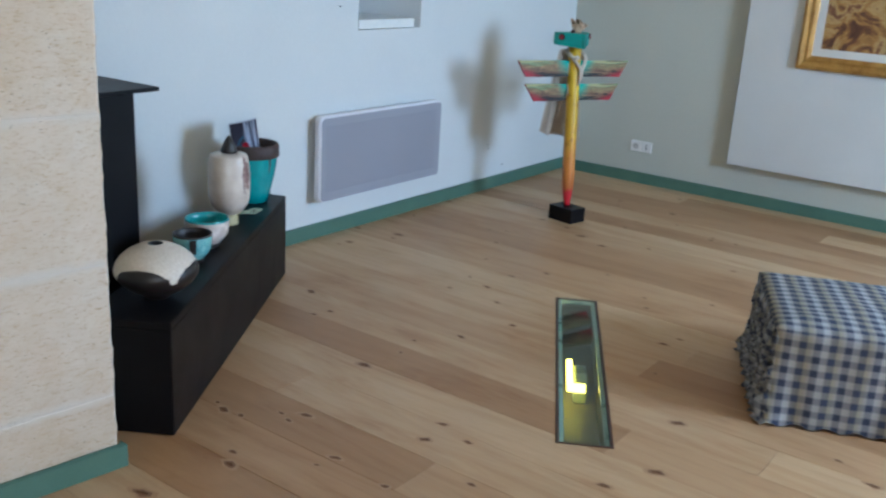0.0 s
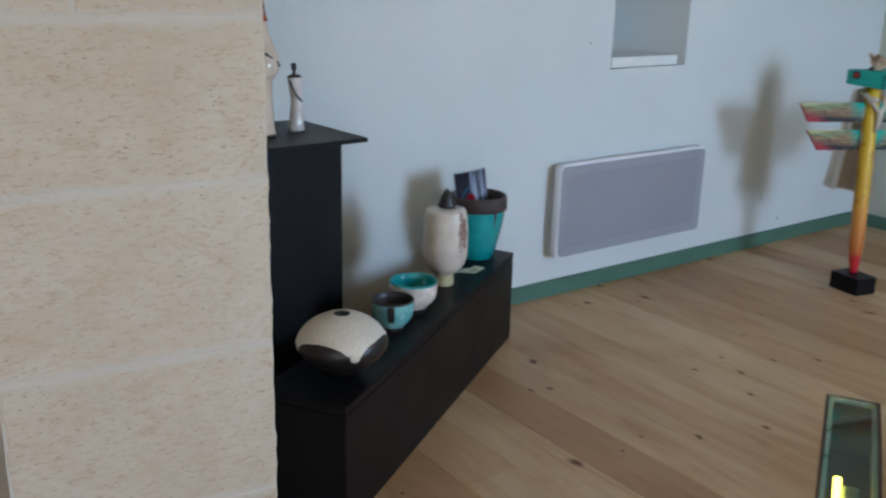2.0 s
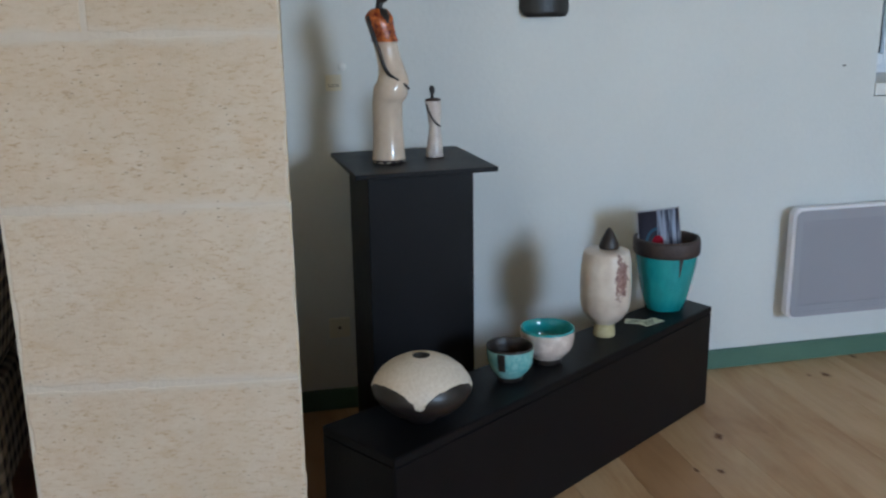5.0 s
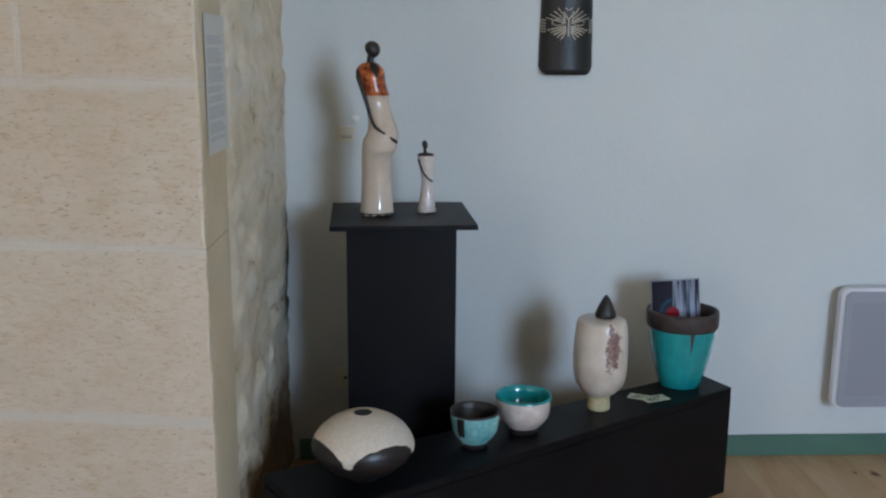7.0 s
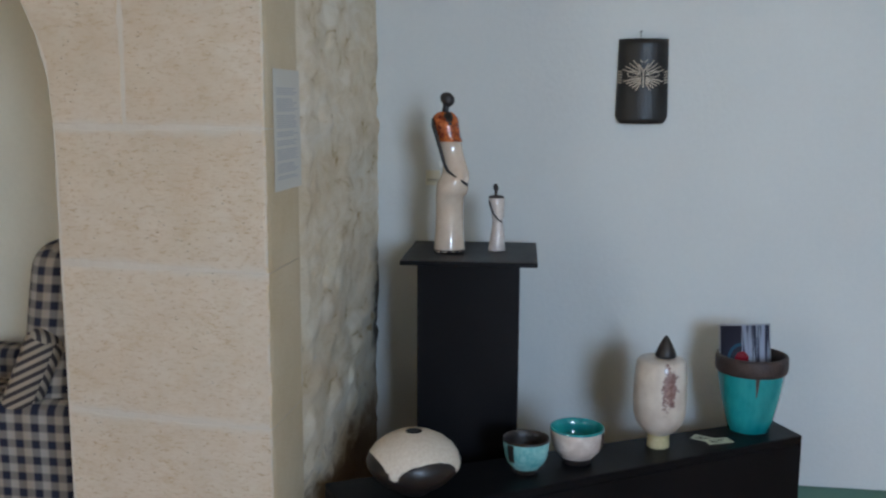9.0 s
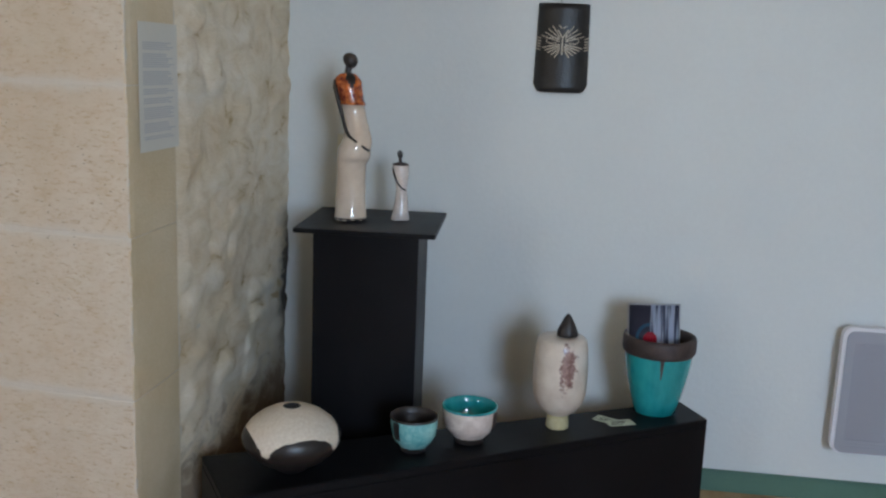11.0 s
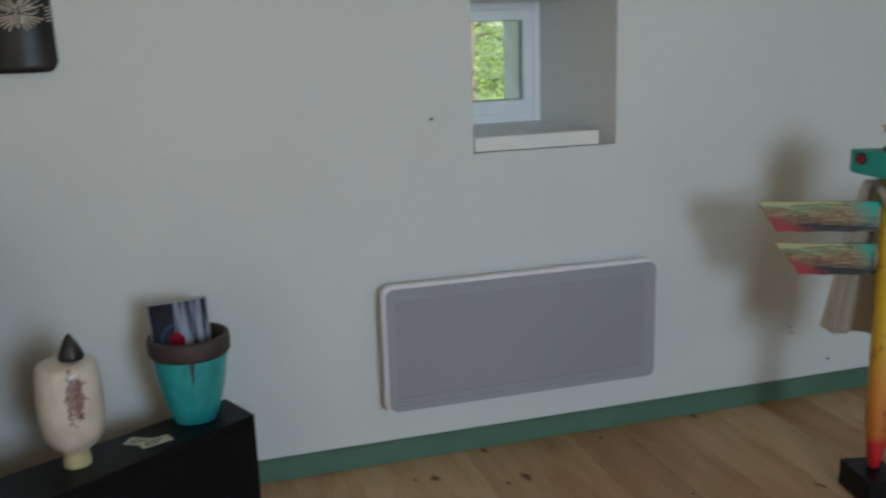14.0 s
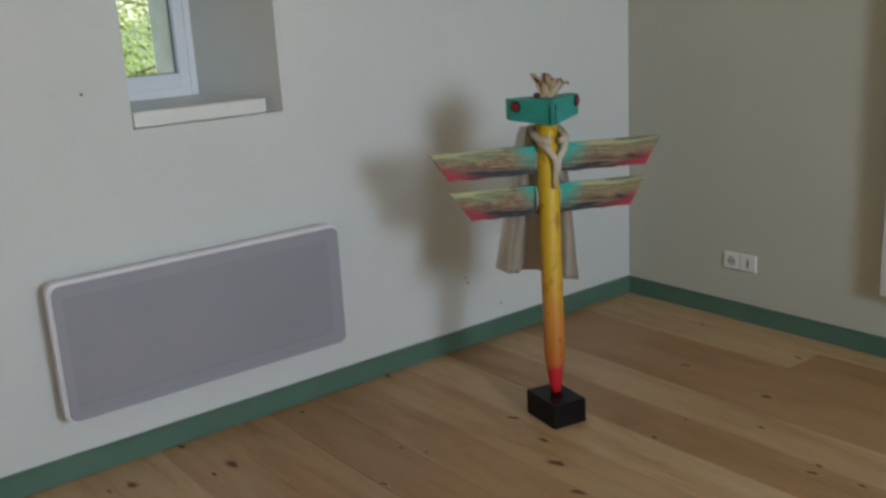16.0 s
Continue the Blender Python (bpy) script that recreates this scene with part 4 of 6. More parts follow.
build_bowl(pose(-2.549, 2.010, BENCH_Z), "white crackled bowl with bright turquoise inside", 0.0785, 0.108, M_CRACKLE, M_TURQ, 0.030, M_CLAY, radians(70))


def build_cream_vase():
    t = thing("lidded_vase", pose(-2.716, 2.258, BENCH_Z), "white footed vase with smoke stain and black cone lid", "vase")
    lathe_part("body", [(0.030, 0.040), (0.037, 0.046), (0.053, 0.058), (0.070, 0.080), (0.078, 0.108), (0.0805, 0.150), (0.0795, 0.200), (0.0755, 0.250), (0.071, 0.272), (0.067, 0.277), (0.030, 0.279), (0.0, 0.279)], M_CVASE, t, seg=64, wob=0.015)
    lathe_part("foot", [(0.0, 0.002), (0.033, 0.0), (0.0355, 0.004), (0.034, 0.022), (0.033, 0.036), (0.036, 0.045)], M_OLIVE_FOOT, t, "straw coloured glossy foot")
    lathe_part("lid", [(0.0, 0.2785), (0.030, 0.280), (0.0315, 0.285), (0.0285, 0.297), (0.0195, 0.318), (0.0095, 0.337), (0.0025, 0.3455), (0.0, 0.346)], M_SMOKED, t, "black clay cone lid", 32, (-0.014, 0.013))


build_cream_vase()


def build_turquoise_pot():
    t = thing("turquoise_pot", pose(-2.917, 2.559, BENCH_Z), "tall turquoise glazed pot with brown clay rim", "pot")
    lathe_part("body", [(0.0, 0.004), (0.058, 0.0), (0.065, 0.004), (0.078, 0.050), (0.0925, 0.110), (0.102, 0.165), (0.105, 0.205)], M_TURQ, t, seg=64, wob=0.02)
    lathe_part("rim", [(0.105, 0.196), (0.110, 0.198), (0.1125, 0.206), (0.112, 0.242), (0.109, 0.250), (0.102, 0.252), (0.097, 0.247), (0.096, 0.200), (0.085, 0.12), (0.0, 0.10)], M_CLAY, t, "rough brown clay rim and inside", 64, wob=0.03)
    # brown slip that ran down from the rim
    bm = bmesh.new()
    rows = []
    for j in range(8):
        z = 0.197 - 0.062 * j / 7
        half = 0.0055 * (1 - j / 7.6) + 0.001
        r = np.interp(z, [0.05, 0.11, 0.165, 0.205], [0.078, 0.0925, 0.102, 0.105]) * 1.012 + 0.001
        rows.append([bm.verts.new((r * math.cos(a), r * math.sin(a), z)) for a in (-half / r + 0.02, 0.02, half / r + 0.02)])
    for a, b in zip(rows, rows[1:]):
        for k in range(2):
            bm.faces.new((a[k], a[k + 1], b[k + 1], b[k]))
    part("glaze_drip", bm, M_CLAY, t, "brown slip drip")
    # photograph standing in the pot
    p = thing("photo_print", pose(-2.928, 2.544, BENCH_Z + 0.187, 2, -9, 4), "glossy dark photograph with white border, standing in the pot", "photograph")
    bm = bmesh.new()
    uv = bm.loops.layers.uv.new("UVMap")
    grid = [[bm.verts.new((0.012 * math.sin(math.pi * i / 8) , -0.081 + 0.162 * i / 8, -0.04 + 0.195 * j / 2)) for j in range(3)] for i in range(9)]
    for i in range(8):
        for j in range(2):
            f = bm.faces.new((grid[i][j], grid[i + 1][j], grid[i + 1][j + 1], grid[i][j + 1]))
            f.smooth = True
            for l, (a, b) in zip(f.loops, ((i, j), (i + 1, j), (i + 1, j + 1), (i, j + 1))):
                l[uv].uv = (a / 8, b / 2)
    bmesh.ops.solidify(bm, geom=list(bm.faces), thickness=0.0006)
    part("print", bm, M_PHOTO, p)


build_turquoise_pot()


def build_cards():
    for x, y, r, z in ((-2.800, 2.412, 62, 0.0), (-2.785, 2.448, 112, 0.0012)):
        t = thing("business_card", pose(x, y, BENCH_Z + z, 0, 0, r), "small pale printed card lying on the black bench", "card", "cards on the bench")
        part("card", box_bm((-0.0425, -0.0225, 0.0002), (0.0425, 0.0225, 0.0010)), M_CARD, t)
        bm = bmesh.new()
        for i in range(3):
            quad_box(bm, (-0.034 + 0.004 * i, -0.013 + 0.010 * i, 0.0010), (0.004 + 0.010 * i, -0.009 + 0.010 * i, 0.0012))
        part("printed_text", bm, M_DARK, t, "dark printed bars")


build_cards()


def build_figure(m, name, label, secs, top, vee, neck, head, arm, arm_r, mats):
    """Glazed clay figure with one thin bent arm, all one mesh. secs: level, half depth, half width, forward, sideways."""
    bm = bmesh.new()
    seg = 44
    rings = []
    for z, rx, ry, ox, oy in secs:
        rings.append([bm.verts.new((ox + rx * math.cos(2 * math.pi * k / seg), oy + ry * math.sin(2 * math.pi * k / seg) * (1 + 0.025 * noise.noise((k * 0.5, z * 20, 1))), z + (ry * 0.07 * (1 + math.sin(k * 1.7)) if z == 0 else 0))) for k in range(seg)])
    for i, (a, b) in enumerate(zip(rings, rings[1:])):
        for k in range(seg):
            f = bm.faces.new((a[k], a[(k + 1) % seg], b[(k + 1) % seg], b[k]))
            f.smooth = True
            ang = 2 * math.pi * (k + 0.5) / seg
            ang = abs((ang if ang < math.pi else ang - 2 * math.pi) - 0.30)
            z = secs[i][0]
            f.material_index = 0 if z < top - 1e-4 else (2 if z > vee[0] - 1e-4 and ang < vee[2] + vee[1] * (z - vee[0]) else 1)
            if i == 0:
                f.material_index = 2
    bm.faces.new(rings[0][::-1])
    bm.faces.new(rings[-1]).material_index = 2
    tube(bm, [p[:3] for p in neck], [p[3] for p in neck], 14, 2)
    c, r = head
    for v in bmesh.ops.create_icosphere(bm, subdivisions=3, radius=1.0)["verts"]:
        u = v.co.copy()
        v.co = Vector((c[0] + r[0] * u.x, c[1] + r[1] * u.y * (1 + 0.12 * u.z) - 0.15 * r[1] * u.z, c[2] + r[2] * u.z))
        for f in v.link_faces:
            f.material_index, f.smooth = 2, True
    tube(bm, arm, [arm_r * (1.15 - 0.06 * i) for i in range(len(arm))], 10, 2)
    ob = mesh_ob(name, bm, mats)
    ob.matrix_world = m
    tagged(ob, label, "statue")


build_figure(pose(-2.792, 1.598, PED_Z + 0.001, 0, -1, 12) @ Matrix.Scale(1.022, 4), "statue", "slender glazed clay figure statue, cream with orange top, on the pedestal",
             [(0.0, 0.045, 0.047, 0, 0), (0.009, 0.047, 0.0485, 0, 0), (0.020, 0.045, 0.047, 0, 0), (0.057, 0.042, 0.0445, 0, 0), (0.121, 0.040, 0.0426, 0, 0), (0.168, 0.041, 0.0432, 0.001, 0.0005),
              (0.178, 0.045, 0.0465, 0.006, 0.004), (0.190, 0.050, 0.0490, 0.011, 0.0065), (0.213, 0.050, 0.0485, 0.011, 0.0085), (0.228, 0.047, 0.045, 0.012, 0.0150), (0.245, 0.042, 0.041, 0.009, 0.0170), (0.265, 0.037, 0.037, 0.005, 0.0145),
              (0.293, 0.032, 0.0345, 0.001, 0.009), (0.320, 0.030, 0.034, 0, 0.003), (0.335, 0.030, 0.034, 0, 0.0005), (0.337, 0.0345, 0.039, 0, 0.0005), (0.350, 0.032, 0.0362, 0, -0.003), (0.362, 0.0325, 0.0368, 0, -0.006), (0.374, 0.033, 0.0375, 0, -0.009),
              (0.386, 0.033, 0.039, 0, -0.012), (0.397, 0.031, 0.0405, 0, -0.0145), (0.407, 0.027, 0.039, 0, -0.0155), (0.416, 0.022, 0.033, 0, -0.016), (0.424, 0.016, 0.024, 0, -0.0155), (0.428, 0.010, 0.012, 0, -0.015)],
             0.336, (0.385, 13.0, 0.10), [(0.002, -0.015, 0.418, 0.012), (0.002, -0.0145, 0.434, 0.0098), (0.004, -0.011, 0.452, 0.011)], ((0.005, -0.0085, 0.4625), (0.021, 0.0215, 0.0225)),
             [(0.008, -0.050, 0.405), (0.016, -0.0515, 0.386), (0.024, -0.040, 0.345), (0.030, -0.031, 0.315), (0.034, -0.019, 0.270), (0.041, -0.009, 0.250), (0.053, 0.012, 0.233), (0.053, 0.034, 0.219), (0.042, 0.050, 0.208)], 0.0058,
             [M_CREAMG, M_ORANGE, M_SMOKED])
build_figure(pose(-2.834, 1.744, PED_Z + 0.001, 0, 0, 10) @ Matrix.Scale(1.065, 4), "statuette", "small whitish glazed clay figure on the pedestal",
             [(0.0, 0.024, 0.026, 0, 0), (0.003, 0.025, 0.0262, 0, 0), (0.020, 0.022, 0.0235, 0, 0), (0.057, 0.018, 0.019, 0, 0.002), (0.089, 0.015, 0.0152, 0, 0.0015), (0.1145, 0.017, 0.0188, 0, 0.001), (0.140, 0.018, 0.0218, 0, -0.001), (0.158, 0.017, 0.0232, 0, -0.003), (0.163, 0.014, 0.0215, 0, -0.003), (0.166, 0.008, 0.010, 0, -0.004)],
             0.150, (0.150, 0.0, 0.16), [(0, -0.004, 0.160, 0.007), (0, -0.005, 0.172, 0.0042), (0, -0.005, 0.180, 0.005)], ((0.001, -0.0055, 0.188), (0.0085, 0.008, 0.0125)),
             [(0.004, -0.024, 0.150), (0.010, -0.022, 0.136), (0.015, -0.014, 0.114), (0.0175, 0.000, 0.096), (0.015, 0.013, 0.088)], 0.0027,
             [M_CRACKLE, M_CLAY, M_SMOKED])


def build_blank_plate():
    t = thing("cable_outlet_plate", pose(WX, 1.487, 1.112), "small cream blank cable plate on the wall", "plate")
    part("plate", box_bm((0.0, -0.026, 0.0), (0.006, 0.026, 0.052), 0.002, 2), M_CREAM_WALL, t)
    for z in (0.014, 0.020):
        part("slot", box_bm((0.0062, -0.018, z), (0.0072, 0.018, z + 0.0016)), M_CLAY, t)
    bm = bmesh.new()
    tube(bm, [(0.0, 0.031, 0.076), (0.006, 0.031, 0.076), (0.008, 0.031, 0.076)], [0.013, 0.013, 0.010], 16)
    part("cap", bm, M_SOCKET, t, "small white plastic cap")
    t = thing("wall_socket", pose(WX, 1.473, 0.265), "dim cream wall socket in the corner behind the pedestal", "socket")
    part("plate", box_bm((0.0, -0.036, 0.0), (0.008, 0.036, 0.072), 0.003, 2), M_CREAM_WALL, t)
    bm = bmesh.new()
    tube(bm, [(0.0078, 0.0, 0.036), (0.0092, 0.0, 0.036)], [0.006, 0.005], 16)
    part("pin_hole", bm, M_CLAY, t, "dark round hole")


build_blank_plate()


def build_wall_tile():
    t = thing("wall_mask_tile", pose(WX, 2.200, 1.334), "dark curved roof tile with pale scratched pattern, hung on a nail", "wall ornament")
    W, H, D = 0.176, 0.281, 0.042
    nz, na = 14, 22

    def at(u, v, off=0.0):
        """u across -1..1, v up 0..1, on the outer curve."""
        a = u * 1.15
        half = W / 2 * (1 - 0.07 * v)
        cut = 0.030 * (max(0, abs(u) - 0.62) / 0.38) ** 2
        z = max(v * H, cut ** 1.0 if v * H < cut else v * H)
        return ((D + off) * (math.cos(a) - math.cos(1.15)) / (1 - math.cos(1.15)) + 0.006 + off * 0.5, half * math.sin(a) / math.sin(1.15), z)
    bm = bmesh.new()
    g = [[bm.verts.new(at(-1 + 2 * i / na, k / nz)) for k in range(nz + 1)] for i in range(na + 1)]
    for i in range(na):
        for k in range(nz):
            bm.faces.new((g[i][k], g[i + 1][k], g[i + 1][k + 1], g[i][k + 1])).smooth = True
    bmesh.ops.recalc_face_normals(bm, faces=bm.faces)
    bmesh.ops.solidify(bm, geom=list(bm.faces), thickness=0.009)
    part("tile", bm, M_TILE, t)
    # scratched strokes: upright stem with a fork, fans of rays, two ovals and side combs
    bm = bmesh.new()

    def stroke(pts, w):
        out = []
        for i in range(len(pts) - 1):
            (u0, v0), (u1, v1) = pts[i], pts[i + 1]
            n = 4
            for j in range(n + (i == len(pts) - 2)):
                k = j / n
                out.append((u0 + (u1 - u0) * k, v0 + (v1 - v0) * k))
        tube(bm, [at(u, v, 0.0006) for u, v in out], [w] * len(out), 6)
    c = 0.555
    stroke([(0, c - 0.13), (0, c + 0.06)], 0.0028)
    for s in (-1, 1):
        stroke([(0, c + 0.06), (s * 0.16, c + 0.15)], 0.0022)
        stroke([(s * 0.02, c + 0.165), (s * 0.12, c + 0.195)], 0.0018)
        for k in range(4):
            stroke([(s * 0.08, c + 0.02 + 0.018 * k), (s * (0.72 - 0.13 * k), c + 0.085 + 0.036 * k)], 0.0017)
        for k in range(5):
            stroke([(s * 0.07, c - 0.01 - 0.016 * k), (s * (0.66 - 0.11 * k), c - 0.055 - 0.026 * k)], 0.0022)
        stroke([(s * (0.33 + 0.19 * math.cos(a)), c + 0.03 + 0.035 * math.sin(a)) for a in np.linspace(0, 2 * math.pi, 11)], 0.0014)
        for k in range(5):
            stroke([(s * 0.74, c - 0.075 + 0.032 * k), (s * 0.97, c - 0.06 + 0.032 * k)], 0.0020)
    part("scratched_pattern", bm, M_BONE, t, "pale scratched strokes")
    bm = bmesh.new()
    tube(bm, [(0.0, -0.010, 0.303), (0.02, -0.010, 0.305), (0.024, -0.010, 0.305)], [0.0022, 0.0022, 0.0038], 8)
    tube(bm, [(0.016, -0.010, 0.305), (0.030, -0.010, 0.269)], [0.0016, 0.0016], 6)
    part("nail", bm, M_STEEL, t, "bare steel nail")


build_wall_tile()


def build_radiator():
    y0, y1, z0, z1 = 3.158, 4.124, 0.203, 0.630
    t = thing("panel_radiator", pose(WX, y0, z0), "white electric panel heater with grey perforated front", "radiator")
    W, H = y1 - y0, z1 - z0
    bm = bmesh.new()
    vs = prism(bm, rounded_rect(0, W, 0, H, 0.030), 0.045, 0.082, "x")
    es = [e for e in bm.edges if all(v.co.x > 0.081 for v in e.verts)]
    bmesh.ops.bevel(bm, geom=es, offset=0.006, segments=3, affect="EDGES")
    part("casing", bm, M_RAD_WHITE, t)
    bm = bmesh.new()
    prism(bm, rounded_rect(0.010, W - 0.004, 0.005, H - 0.009, 0.026), 0.0825, 0.0865, "x")
    es = [e for e in bm.edges if all(v.co.x > 0.086 for v in e.verts)]
    bmesh.ops.bevel(bm, geom=es, offset=0.0015, segments=2, affect="EDGES")
    part("front_panel", bm, M_RADF, t, "grey-violet perforated front sheet")
    for k in range(3):
        part("rib", box_bm((0.0866, 0.032, 0.024 + 0.012 * k), (0.0885, W - 0.032, 0.0275 + 0.012 * k)), M_RADF, t)
    part("back_body", box_bm((0.022, 0.035, 0.035), (0.0445, W - 0.035, H - 0.035), 0.004), M_RAD_WHITE, t)
    for y in (0.2, W - 0.2):
        part("bracket", box_bm((0.0, y - 0.02, 0.06), (0.0215, y + 0.02, H - 0.06)), M_STEEL, t)


build_radiator()


def build_scarecrow():
    b0, top = Vector((-2.457, 4.515)), Vector((-2.548, 4.590))
    t = thing("wooden_scarecrow", pose(b0.x, b0.y, 0), "painted wooden bird scarecrow with four wings on a pole", "sculpture")
    # foot block
    bm = bmesh.new()
    quad_box(bm, (-0.083, -0.0605, 0.0005), (0.083, 0.0605, 0.082), 0.003, 2, m=Matrix.Rotation(radians(169), 4, "Z"))
    for v in bm.verts:
        v.co += Vector((0.004, -0.007, 0))
    part("base_block", bm, M_BLACK, t)
    # leaning pole, whittled at the foot
    lean = (top - b0)
    bm = bmesh.new()
    zs = [0.082, 0.10, 0.15, 0.20, 0.225, 0.30, 0.45, 0.6, 0.75, 0.9, 0.985]
    rs = [0.0165, 0.019, 0.026, 0.0325, 0.034, 0.0345, 0.0345, 0.034, 0.034, 0.034, 0.0335]
    tube(bm, [(lean.x * z / 0.985, lean.y * z / 0.985, z) for z in zs], rs, 20)
    part("pole", bm, M_POLE, t)

    def axis_at(z):
        return Vector((lean.x * z / 0.985, lean.y * z / 0.985, z))
    # two wing boards fixed behind the pole
    d = Vector((0.332, 0.943, 0.0))
    n = Vector((0.943, -0.332, 0.0))
    o = Vector((-2.667 - b0.x, 4.210 - b0.y, 0))
    for top_a, top_b, bot_a, bot_b in (((0.0, 0.892), (0.808, 0.878), (0.059, 0.803), (0.748, 0.787)), ((0.057, 0.765), (0.747, 0.748), (0.131, 0.669), (0.690, 0.657))):
        bm = bmesh.new()
        uv = bm.loops.layers.uv.new("UVMap")
        cols = 16
        fr, bk = [], []
        for i in range(cols + 1):
            k = i / cols
            tp = o + d * (top_a[0] + (top_b[0] - top_a[0]) * k) + Vector((0, 0, top_a[1] + (top_b[1] - top_a[1]) * k))
            bt = o + d * (bot_a[0] + (bot_b[0] - bot_a[0]) * k) + Vector((0, 0, bot_a[1] + (bot_b[1] - bot_a[1]) * k + 0.0015 * math.sin(i * 2.3)))
            fr.append((bm.verts.new(bt), bm.verts.new(tp)))
            bk.append((bm.verts.new(bt - n * 0.014), bm.verts.new(tp - n * 0.014)))
        fs = []
        for i in range(cols):
            quads = [((fr[i][0], fr[i + 1][0], fr[i + 1][1], fr[i][1]), ((i, 0), (i + 1, 0), (i + 1, 1), (i, 1))),
                     ((bk[i + 1][0], bk[i][0], bk[i][1], bk[i + 1][1]), ((i + 1, 0), (i, 0), (i, 1), (i + 1, 1))),
                     ((fr[i][1], fr[i + 1][1], bk[i + 1][1], bk[i][1]), ((i, 1), (i + 1, 1), (i + 1, 1), (i, 1))),
                     ((bk[i][0], bk[i + 1][0], fr[i + 1][0], fr[i][0]), ((i, 0), (i + 1, 0), (i + 1, 0), (i, 0)))]
            for q, uvs in quads:
                f = bm.faces.new(q)
                for l, (a, b) in zip(f.loops, uvs):
                    l[uv].uv = (a / cols, b)
        for e in (0, cols):
            f = bm.faces.new((fr[e][0], fr[e][1], bk[e][1], bk[e][0]))
            for l in f.loops:
                l[uv].uv = (e / cols, 0.1)
        bmesh.ops.recalc_face_normals(bm, faces=bm.faces)
        part("wing", bm, M_WING, t, "streaked green, black and red wing board")
    # wedge head with beak edge, red eyes
    L, R = Vector((-2.603 - b0.x, 4.484 - b0.y)), Vector((-2.538 - b0.x, 4.727 - b0.y))
    A = Vector((-2.455 - b0.x, 4.530 - b0.y))
    B1, B2 = L + Vector((-0.03, 0.012)), R + Vector((-0.035, -0.0))
    bm = bmesh.new()
    lo = [(A, 0.956), (R, 0.966), (B2, 0.970), (B1, 0.970), (L, 0.969)]
    hi = [(A, 1.036), (R, 1.032), (B2, 1.034), (B1, 1.036), (L, 1.035)]
    a = [bm.verts.new((p.x, p.y, z)) for p, z in lo]
    c = [bm.verts.new((p.x, p.y, z)) for p, z in hi]
    bm.faces.new(c)
    bm.faces.new((a[0], a[1], a[4]))
    bm.faces.new((a[1], a[2], a[3], a[4]))
    for i in range(5):
        bm.faces.new((a[i], a[(i + 1) % 5], c[(i + 1) % 5], c[i]))
    bmesh.ops.recalc_face_normals(bm, faces=bm.faces)
    bmesh.ops.bevel(bm, geom=list(bm.edges), offset=0.0025, segments=2, affect="EDGES")
    head = part("head", bm, M_TURQ_WOOD, t, "turquoise painted wedge-shaped head")
    for s, (p, q) in (("l", (L, A)), ("r", (R, A))):
        along = (q - p).normalized()
        nn = Vector((along.y, -along.x))
        if nn.x < 0:
            nn = -nn
        cpt = p + along * 0.024
        bm = bmesh.new()
        r = bmesh.ops.create_cone(bm, cap_ends=True, segments=24, radius1=0.0185, radius2=0.0165, depth=0.006)
        m = Matrix.Translation((cpt.x + nn.x * 0.003, cpt.y + nn.y * 0.003, 1.013)) @ Vector((nn.x, nn.y, 0)).to_track_quat("Z", "Y").to_matrix().to_4x4()
        bmesh.ops.transform(bm, matrix=m, verts=bm.verts)
        eye = part("eye", bm, M_DARK, head, "black ringed red eye")
        bm = bmesh.new()
        bmesh.ops.create_cone(bm, cap_ends=True, segments=24, radius1=0.013, radius2=0.010, depth=0.005)
        bmesh.ops.transform(bm, matrix=m @ Matrix.Translation((0, 0, 0.0045)), verts=bm.verts)
        part("pupil", bm, M_RED, eye, "dark red painted disc")
    # painted beak lines
    for s in (-1, 1):
        bm = bmesh.new()
        q = (L if s < 0 else R)
        al = (q - A).normalized()
        p0 = A + al * 0.014
        nn = Vector((0.004 * 0.96, -0.004 * 0.3))
        tube(bm, [(p0.x + nn.x, p0.y + nn.y, 0.964), (p0.x + nn.x, p0.y + nn.y, 1.020)], [0.0016, 0.0016], 6)
        part("beak_line", bm, M_DARK, head, "black painted line")
    # plume
    rng = random.Random(11)
    base = Vector((-2.545 - b0.x, 4.600 - b0.y, 1.030))
    for i in range(20):
        side = rng.uniform(-0.75, -0.1) if i % 5 < 3 else rng.uniform(0.55, 0.85)
        ln = rng.uniform(0.065, 0.088) if side < 0 else rng.uniform(0.045, 0.062)
        p0 = base + Vector((rng.uniform(-0.012, 0.012), rng.uniform(-0.02, 0.02), 0))
        p1 = p0 + Vector((rng.uniform(-0.02, 0.02), side * 0.022, ln * 0.66))
        p2 = p1 + Vector((rng.uniform(-0.02, 0.02), side * 0.034, ln * 0.26))
        p3 = p2 + Vector((rng.uniform(-0.01, 0.01), side * 0.014, -ln * rng.uniform(-0.05, 0.28)))
        w = rng.uniform(0.007, 0.013)
        bm = bmesh.new()
        prev = None
        for p, ww in ((p0, 0.2), (p1, 1.0), (p2, 0.8), (p3, 0.1)):
            cur = (bm.verts.new(p + Vector((0.3, 0.9, 0.2)) * w * ww), bm.verts.new(p + Vector((0.012 * ww, 0, 0.004 * ww))), bm.verts.new(p - Vector((0.3, 0.9, 0.2)) * w * ww))
            if prev:
                bm.faces.new((prev[0], prev[1], cur[1], cur[0])).smooth = True
                bm.faces.new((prev[1], prev[2], cur[2], cur[1])).smooth = True
            prev = cur
        part("feather", bm, M_FEATHER, head, "dry brown feather")
    bm = bmesh.new()
    r = bmesh.ops.create_icosphere(bm, subdivisions=2, radius=0.012)
    bmesh.ops.translate(bm, vec=(base.x - 0.005, base.y - 0.045, 1.041), verts=bm.verts)
